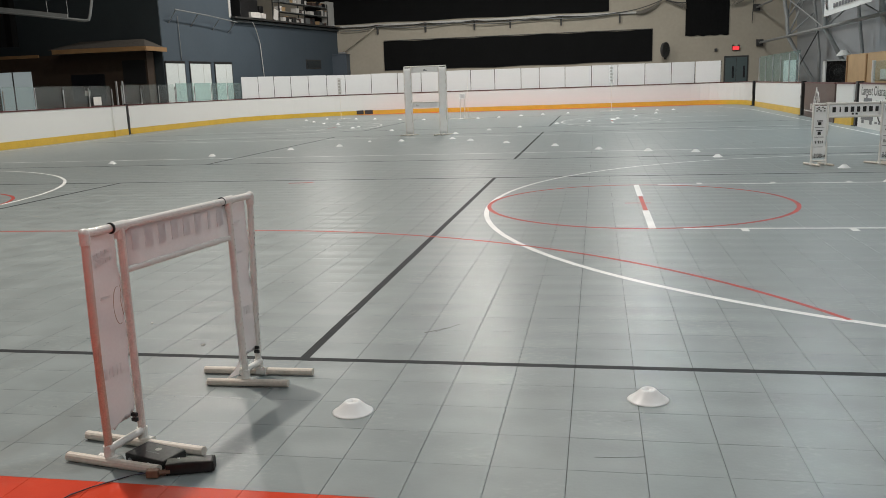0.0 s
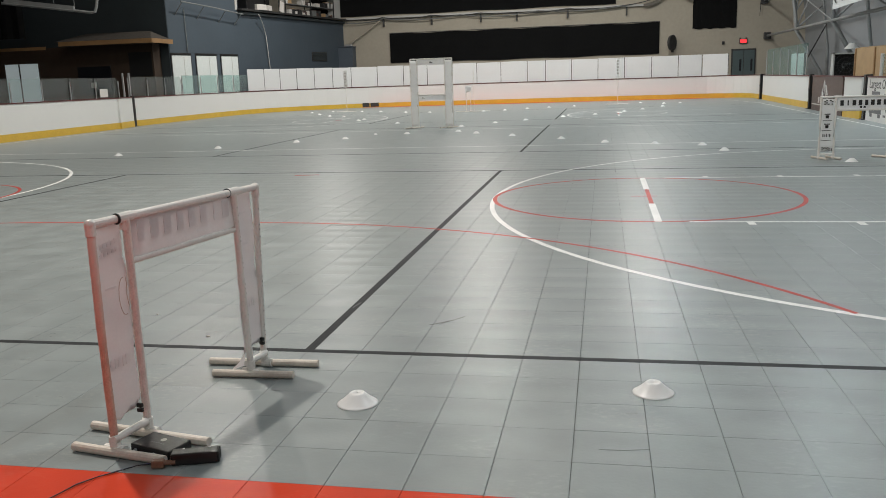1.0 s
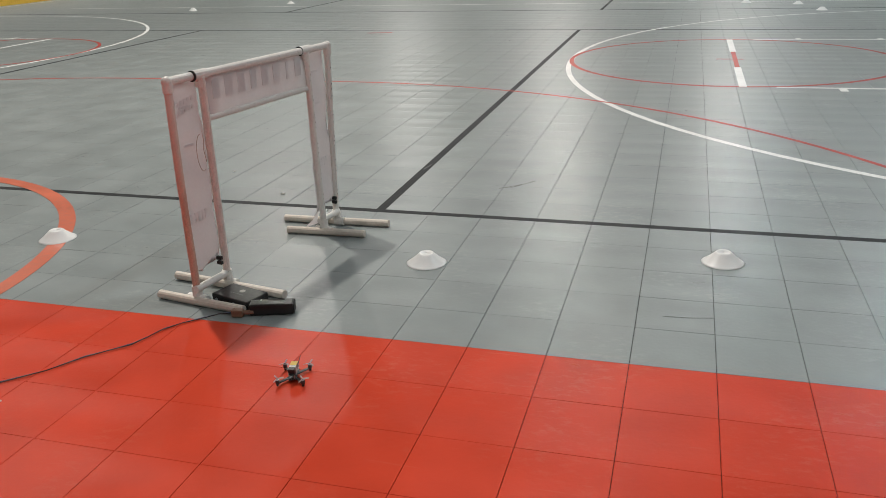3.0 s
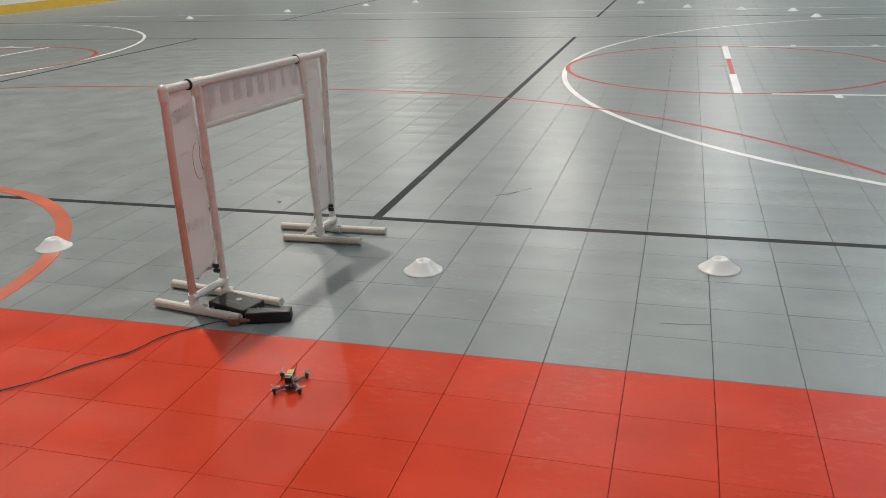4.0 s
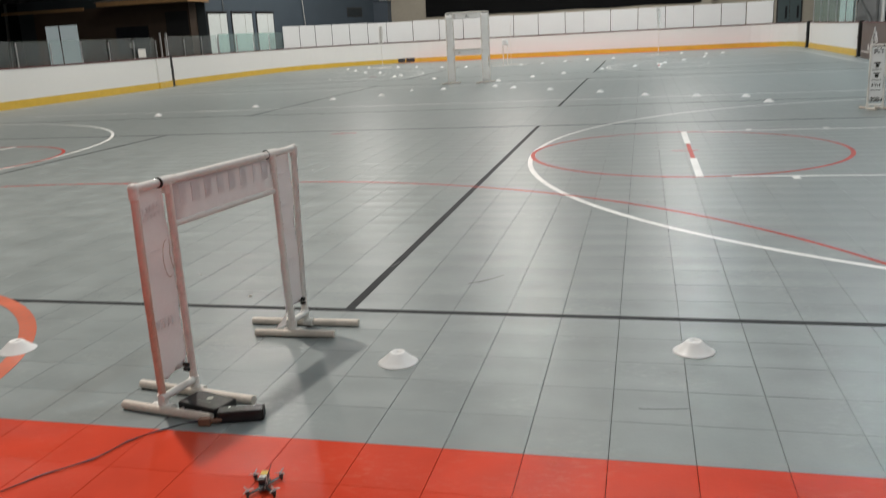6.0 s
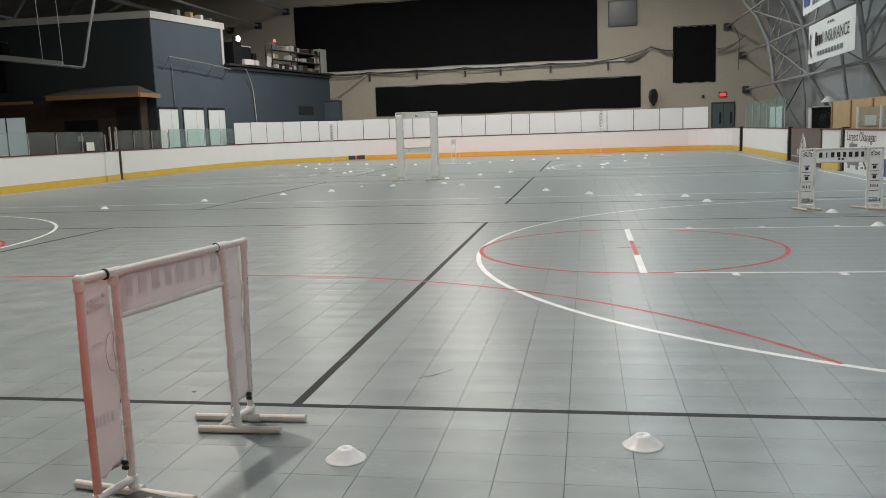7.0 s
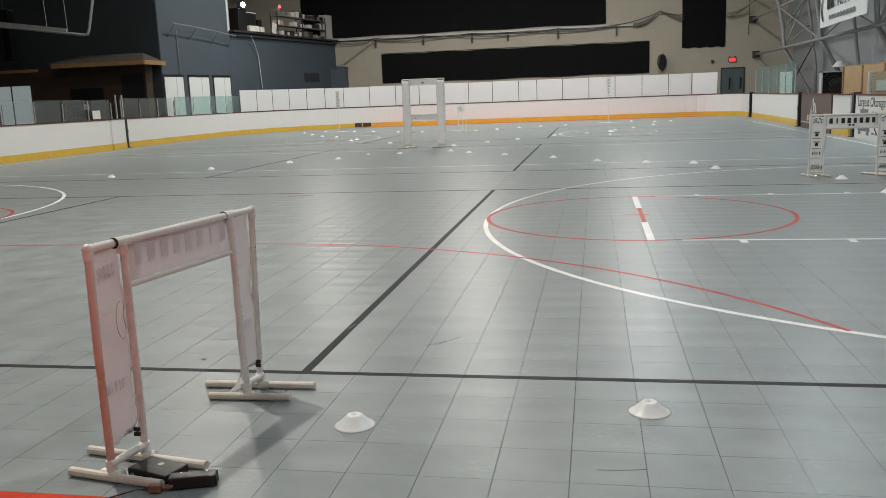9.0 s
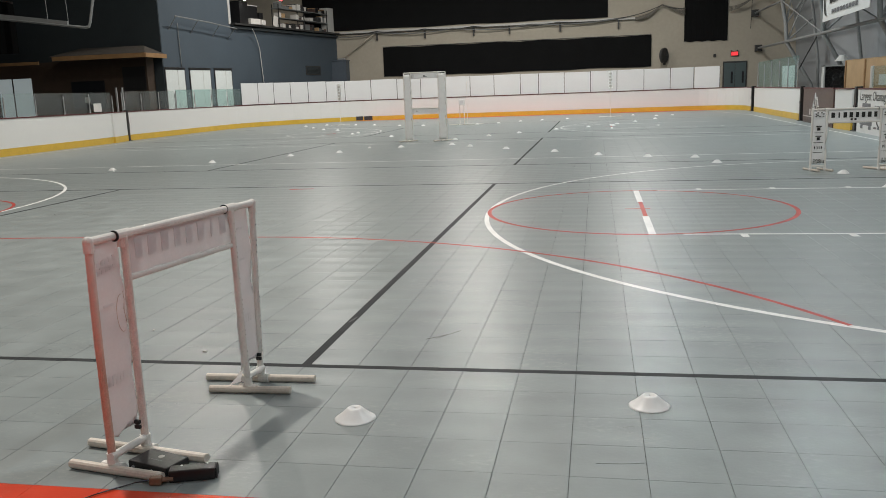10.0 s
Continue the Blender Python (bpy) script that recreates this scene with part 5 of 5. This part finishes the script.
def tower_gate(x, y):
    g = thing("tower_gate", "tall white double race gate wrapped in banners", "race gate", (x, y, 0), -2)
    for x0, x1 in ((0.0, 0.22), (1.1, 1.33)):
        for q in (x0, x1):
            part("post", pipe((q, 0, 0.02), (q, 0, 2.12), 0.02, 10), M_PVC, g)
            part("foot", pipe((q - 0.12, -0.35, 0.02), (q + 0.08, 0.3, 0.02), 0.02, 8), M_PVCOLD, g)
        part("leg_banner", cloth(x0 + 0.01, x1 - 0.01, 0.06, 2.08, None, 0.05, 0.004, -0.02), M_VINYL, g, smooth=True)
    for z0, z1 in ((1.94, 2.12), (0.86, 1.03)):
        part("cross_pipe", pipe((0.0 if z0 > 1.5 else 0.22, 0, z1), (1.33 if z0 > 1.5 else 1.1, 0, z1), 0.02, 10), M_PVC, g)
        sh = part("cross_banner", cloth(0.23, 1.09, z0, z1 - 0.01, None, 0.012), M_VINYL, g, smooth=True)
        bm = bmesh.new()
        add_poly(bm, [(0.62 if z0 > 1.5 else 0.34, -0.014, z0 + 0.05), (0.75 if z0 > 1.5 else 0.47, -0.014, z0 + 0.05), (0.64 if z0 > 1.5 else 0.36, -0.014, z0 + 0.11)])
        part("mark", bm, M_GREYINK if z0 > 1.5 else M_CARDW, sh)
    return g


tower_gate(-4.90, 23.0)


def flag_pole(x, y, h):
    g = thing("flag_pole", "thin white pole on a pipe base with a printed banner", "flag pole", (x, y, 0), group="flag poles")
    part("pole", pipe((0, 0, 0.02), (0, 0, h), 0.014, 8), M_PVC, g)
    part("base_pipe", pipe((-0.55, 0.05, 0.02), (0.5, -0.05, 0.02), 0.018, 8), M_PVC, g)
    part("base_pipe", pipe((-0.05, -0.4, 0.02), (0.05, 0.4, 0.02), 0.018, 8), M_PVC, g)
    sh = part("banner", cloth(-0.1, 0.1, h - 0.86, h - 0.02, None), M_VINYL, g)
    bm = bmesh.new()
    for k in range(5):
        add_box(bm, -0.06, 0.05 - 0.02 * (k % 2), -0.017, -0.015, h - 0.8 + k * 0.15, h - 0.71 + k * 0.15)
    part("print", bm, M_PALEINK, sh, kind="stuff")


flag_pole(-11.9, 38.6, 2.1)
flag_pole(1.72, 39.4, 2.25)
g = thing("pole_gate", "small white pole gate with a square sign", "race gate", (-5.0, 35.0, 0))
for q in (-0.1, 0.1):
    part("post", pipe((q, 0, 0.02), (q, 0, 0.95), 0.018, 8), M_PVC, g)
part("tall_pole", pipe((0.25, 0, 0.02), (0.25, 0, 1.95), 0.01, 8), M_PVC, g)
part("sign", box(-0.13, 0.13, -0.02, 0.02, 0.9, 1.15, 0.01), M_VINYL, g)
part("sign_mark", box(-0.07, 0.07, -0.024, -0.0205, 0.97, 1.08), M_INKFADE, g)
part("base_pipe", pipe((-0.6, 0, 0.02), (0.95, 0.05, 0.02), 0.018, 8), M_PVC, g)
part("base_pipe", pipe((-0.1, -0.4, 0.02), (0.1, 0.35, 0.02), 0.018, 8), M_PVC, g)


# ---- disc cones ----
M_CONE = mat("translucent_white_plastic", (0.88, 0.88, 0.87), 0.35, vary=0.06, scale=30)
let_light_through(M_CONE, 0.22, (0.92, 0.93, 0.93))


def cone_mesh():
    prof = [(0.0975, 0.0005), (0.0978, 0.0018), (0.090, 0.0062), (0.076, 0.0165), (0.063, 0.0275), (0.050, 0.0390), (0.040, 0.0490), (0.0345, 0.0535), (0.0300, 0.0545), (0.0270, 0.0525), (0.0030, 0.0518), (0.0030, 0.0505), (0.0300, 0.0500), (0.0375, 0.0470), (0.048, 0.0375), (0.061, 0.0260), (0.074, 0.0150), (0.089, 0.0042)]
    bm = bmesh.new()
    n = 28
    rings = [[bm.verts.new((r * math.cos(2 * math.pi * k / n), r * math.sin(2 * math.pi * k / n), z)) for k in range(n)] for r, z in prof]
    for a, c in zip(rings, rings[1:] + rings[:1]):
        for k in range(n):
            bm.faces.new((a[k], a[(k + 1) % n], c[(k + 1) % n], c[k]))
    bmesh.ops.recalc_face_normals(bm, faces=bm.faces)
    return bm


first = tagged(part("disc_cone", cone_mesh(), M_CONE, smooth=True), "low white plastic disc cone on the floor", "disc cone", "white disc cones")
first.matrix_world = pose(-0.103, 0.80, 0)
cone_rng = random.Random(8)
CONES = [(1.269, 1.08), (-2.19, 0.74), (4.9, 11.35), (5.0, 9.5)]
# the lanes, bay by bay
CONES += [(-9.98, 14.68), (-8.28, 16.29), (-6.84, 17.87), (-5.79, 18.76), (-4.45, 20.34), (-3.06, 20.86), (-2.4, 19.94), (-1.28, 18.73), (0.04, 17.37), (1.07, 16.07), (2.1, 15.35), (3.02, 14.91), (3.28, 13.65)]
CONES += [(-6.16, 26.14), (-3.4, 23.43), (-2.52, 24.99), (-1.62, 26.37), (-0.42, 28.19), (0.73, 29.37), (1.84, 31.22), (2.62, 32.95), (3.6, 35.45), (4.66, 39.15), (3.89, 38.96), (2.86, 40.66), (1.66, 30.05)]
CONES += [(-0.36, 38.32), (-1.53, 37.69), (-2.51, 36.96), (-3.41, 35.58), (-4.3, 34.9), (-6.87, 35.22), (-8.19, 35.98), (-9.84, 37.57), (-11.01, 38.25), (-10.2, 32.63), (-11.19, 33.64), (-12.48, 35.97), (-12.91, 39.37), (-8.41, 29.67), (-8.4, 28.82), (-13.77, 38.53)]
for x, y in CONES:
    copy_thing(first, pose(x, y, 0, 0, 0, cone_rng.uniform(0, 360)))
small = copy_thing(first, pose(-5.37, 20.3, 0))
small.scale = (0.6, 0.6, 0.8)

# ---- timing box, battery and cable beside the gate ----
tb = thing("timing_box", "flat black plastic timing box with a pale emblem", "timing box", (-0.775, 0.195, 0.0), -17)
tb.scale = (0.86, 0.86, 0.9)
bm = box(-0.125, 0.125, -0.075, 0.075, 0.004, 0.052, 0.006)
part("case", bm, M_BLACKP, tb)
part("lid_seam", box(-0.1252, 0.1252, -0.0752, 0.0752, 0.036, 0.038), M_RUBBER, tb)
part("emblem", pipe((0.0, 0.02, 0.0521), (0.0, 0.02, 0.0528), 0.016, 16), M_CARDW, tb, "pale round emblem")
bm = bmesh.new()
for k in range(6):
    add_box(bm, -0.045 + k * 0.015, -0.045 + k * 0.015 + 0.011, -0.022, -0.014, 0.0521, 0.0526)
part("name_bars", bm, M_GREYINK, tb, kind="stuff")
for x in (-0.09, 0.03, 0.08):
    part("socket", pipe((x, -0.075, 0.025), (x, -0.084, 0.025), 0.008, 10), M_ALU, tb)
ps = thing("power_supply", "black rectangular power supply brick lying on the floor", "power supply", (-0.585, 0.125, 0.0), 18)
ps.scale = (0.92, 0.92, 0.95)
part("case", box(-0.10, 0.10, -0.034, 0.034, 0.003, 0.055, 0.006), M_BLACKP, ps)
part("end_cap", box(0.1005, 0.106, -0.032, 0.032, 0.005, 0.053, 0.003), M_RUBBER, ps)
for x in (-0.05, 0.06):
    part("screw", pipe((x, 0.02, 0.055), (x, 0.02, 0.057), 0.005, 8), M_ALU, ps)
pl = thing("cable_joint", "brown taped cable joint beside the power supply", "cable joint", (-0.705, 0.055, 0.0), 10)
M_COPPER = mat("brown_tape", (0.20, 0.11, 0.07), 0.5, vary=0.3)
part("plug", box(-0.03, 0.02, -0.016, 0.016, 0.004, 0.036, 0.005), M_COPPER, pl)
part("wrap", pipe((0.02, 0, 0.022), (0.06, 0.012, 0.02), 0.010, 8), M_COPPER, pl)
for k, (dy, mt) in enumerate(((0.0, M_BLACKP), (0.008, mat("blue_cable", (0.05, 0.05, 0.12), 0.5)))):
    pts = [(-2.6, -1.35 + dy, 0.006), (-2.0, -1.08, 0.006), (-1.55, -0.82, 0.006), (-1.3, -0.65 + dy, 0.006), (-1.19, -0.53, 0.006), (-1.12, -0.41 + dy, 0.006), (-1.06, -0.34, 0.006), (-1.0, -0.28 + dy * 1.5, 0.007), (-0.975, -0.2, 0.006), (-0.955, -0.13 + dy, 0.006), (-0.91, -0.06, 0.006), (-0.86, -0.01 + dy, 0.006), (-0.80, 0.05, 0.008), (-0.74, 0.06 + dy, 0.014)]
    tagged(part("power_cable", tube(pts, 0.0022, 6), mt, smooth=True), "thin dark power cable snaking over the red tiles", "cable", "power cables")

# ---- quadcopter ----
dr = thing("quadcopter", "small black racing quadcopter resting on red tiles", "drone", (-0.25, -0.365, 0.0), 12)
dr.scale = (0.70, 0.92, 0.72)
M_CARBON = mat("carbon_fibre", (0.015, 0.015, 0.016), 0.3, vary=0.4, scale=90)
M_YELLOW = mat("yellow_tape", (0.62, 0.42, 0.08), 0.5)
M_PROP = mat("smoky_prop_plastic", (0.34, 0.22, 0.20), 0.3)
part("bottom_plate", box(-0.02, 0.02, -0.042, 0.042, 0.018, 0.021, 0.001), M_CARBON, dr)
part("top_plate", box(-0.018, 0.018, -0.040, 0.040, 0.043, 0.046, 0.001), M_CARBON, dr)
for x in (-0.013, 0.013):
    for y in (-0.034, 0.0, 0.034):
        part("standoff", pipe((x, y, 0.021), (x, y, 0.043), 0.003, 8), M_ALU, dr)
part("circuit_stack", box(-0.014, 0.014, -0.016, 0.016, 0.024, 0.040, 0.002), M_BLUEBOX, dr)
bat = part("battery", box(-0.017, 0.017, -0.034, 0.036, 0.0465, 0.072, 0.003), M_BLACKP, dr, "black battery pack")
part("label_tape", box(-0.0175, 0.0175, 0.0, 0.03, 0.0722, 0.0735), M_YELLOW, bat, "yellow tape")
part("strap", box(-0.0185, 0.0185, -0.016, -0.004, 0.046, 0.0738, 0.001), M_CARDW, bat)
part("camera_pod", box(-0.011, 0.011, -0.054, -0.041, 0.022, 0.042, 0.003), M_BLACKP, dr)
part("lens", pipe((0, -0.054, 0.033), (0, -0.062, 0.035), 0.007, 12), M_SKIN, dr)
part("antenna", pipe((0.008, 0.042, 0.04), (0.016, 0.075, 0.075), 0.002, 6), M_BLACKP, dr)
for sx in (-1, 1):
    for sy in (-1, 1):
        mx, my = 0.066 * sx, 0.062 * sy
        d = Vector((mx, my, 0)).normalized()
        n = Vector((-d.y, d.x, 0))
        bm = bmesh.new()
        add_poly(bm, [Vector((0.012 * sx, 0.014 * sy, 0.012)) + n * 0.008, Vector((mx, my, 0.012)) + n * 0.006 + d * 0.006, Vector((mx, my, 0.012)) - n * 0.006 + d * 0.006, Vector((0.012 * sx, 0.014 * sy, 0.012)) - n * 0.008], Vector((0, 0, 0.0055)))
        arm = part("arm", bm, M_CARBON, dr)
        mo = part("motor", pipe((mx, my, 0.018), (mx, my, 0.034), 0.0105, 14), M_DARKSTEEL, dr)
        part("bell", pipe((mx, my, 0.0342), (mx, my, 0.038), 0.0095, 14, 0.006), M_ALU, mo)
        part("leg", pipe((mx, my, 0.0), (mx, my, 0.012), 0.006, 8, 0.008), M_RUBBER, dr)
        pr = part("propeller", pipe((mx, my, 0.0382), (mx, my, 0.043), 0.005, 10), M_PROP, dr)
        a0 = cone_rng.uniform(0, 120)
        for k in range(3):
            q = Matrix.Translation((mx, my, 0.0405)) @ Matrix.Rotation(radians(a0 + 120 * k), 4, "Z") @ Matrix.Rotation(radians(14), 4, "X")
            bm = bmesh.new()
            add_poly(bm, [q @ Vector(v) for v in ((0.004, -0.0025, 0), (0.016, -0.0055, 0), (0.030, -0.004, 0), (0.0335, 0, 0), (0.030, 0.0025, 0), (0.016, 0.0045, 0), (0.004, 0.0025, 0))], Vector((0, 0, 0.0009)))
            part("blade", bm, M_PROP, pr)

# litter on the floor
for x, y, s in ((-1.32, 1.72, 0.012), (-1.9, 2.15, 0.008), (-1.55, -0.45, 0.006), (-1.2, -0.75, 0.005)):
    o = thing("litter_scrap", "tiny white scrap of plastic on the floor", "scrap", (x, y, 0), group="floor scraps")
    bm = bmesh.new()
    add_poly(bm, [(-s, -s * 0.6, 0.002), (s, -s * 0.5, 0.002), (s * 0.7, s * 0.6, 0.004), (-s * 0.8, s * 0.5, 0.003)], Vector((0, 0, s * 0.5)))
    part("scrap", bm, M_CARDW, o)
line("scuff_mark", [(-0.02, 2.07), (0.04, 2.12), (0.10, 2.18)], M_SCUFF, "dark rubber scuff on the grey tiles", 0.007, 0.0016)
line("scuff_mark", [(0.04, 2.09), (0.10, 2.17), (0.17, 2.27)], M_SCUFF, "thin dark rubber scuff on the grey tiles", 0.005, 0.0016)
line("scuff_mark", [(-0.62, 2.42), (-0.60, 2.55)], M_SCUFF, "short dark scuff on the grey tiles", 0.008, 0.0016)
line("scuff_mark", [(1.02, 0.43), (1.12, 0.435), (1.22, 0.455)], M_FAINT, "faint grey scrape on the grey tiles", 0.004, 0.0016)
line("scuff_mark", [(-4.0, 10.25), (-3.6, 10.32)], M_LINE_RED, "short red paint mark on the grey tiles", 0.07, 0.0016)


# ---- floor tiles ----
def tile_mesh(name, material):
    g, t, d = 0.0010, 0.0008, 0.006
    a, b = FT / 2 - 0.0010, FT / 2 - 0.0010 - t
    p, q = FT / 2 - 0.0007, FT / 2 - 0.0007 - t
    v = [(-b, -q, 0), (b, -q, 0), (b, q, 0), (-b, q, 0), (-a, -p, -t), (a, -p, -t), (a, p, -t), (-a, p, -t), (-a, -p, -d), (a, -p, -d), (a, p, -d), (-a, p, -d)]
    f = [(0, 1, 2, 3)] + [(i + 4, (i + 1) % 4 + 4, (i + 1) % 4, i) for i in range(4)] + [(i + 8, (i + 1) % 4 + 8, (i + 1) % 4 + 4, i + 4) for i in range(4)]
    me = bpy.data.meshes.new(name)
    me.from_pydata(v, [], f)
    me.materials.append(material)
    return me, v, f


tile_grey, TV, TF = tile_mesh("floor_tile_grey", M_GREY)
tile_red, _, _ = tile_mesh("floor_tile_red", M_RED)
tiles_grey = thing("floor_tiles", "grey interlocking plastic sports floor tiles", "floor", kind="structure")
tiles_red = thing("floor_tiles", "red interlocking plastic sports floor tiles", "floor", kind="structure")
rest = {0: ([], []), 1: ([], [])}
rng = random.Random(5)
counts = [0, 0]
for j in range(-42, 152):
    for i in range(-59, 29):
        red = 1 if (j < 0 or j >= 148) else 0
        x, y = (i + 0.5) * FT, (j + 0.5) * FT
        near = (-7 <= i < 8 and 0 <= j < 19) if not red else (-6 <= i < 9 and -7 <= j < 0)
        if near and counts[red] < 290:
            counts[red] += 1
            o = new("tile", tile_red if red else tile_grey)
            o.parent = tiles_red if red else tiles_grey
            o.matrix_local = pose(x, y, 0, rng.gauss(0, 0.05), rng.gauss(0, 0.05), 0)
        else:
            V, Fc = rest[red]
            n = len(V)
            ta, tb = rng.gauss(0, 0.0009), rng.gauss(0, 0.0009)
            V.extend((x + a, y + b, c + a * ta + b * tb) for a, b, c in TV)
            Fc.extend(tuple(n + k for k in q) for q in TF)
for red, owner, material in ((0, tiles_grey, M_GREY), (1, tiles_red, M_RED)):
    me = bpy.data.meshes.new("tile_field")
    me.from_pydata(*(rest[red][0], [], rest[red][1]))
    me.materials.append(material)
    o = new("tile_field", me)
    o.parent = owner
    tagged(o, kind="stuff")
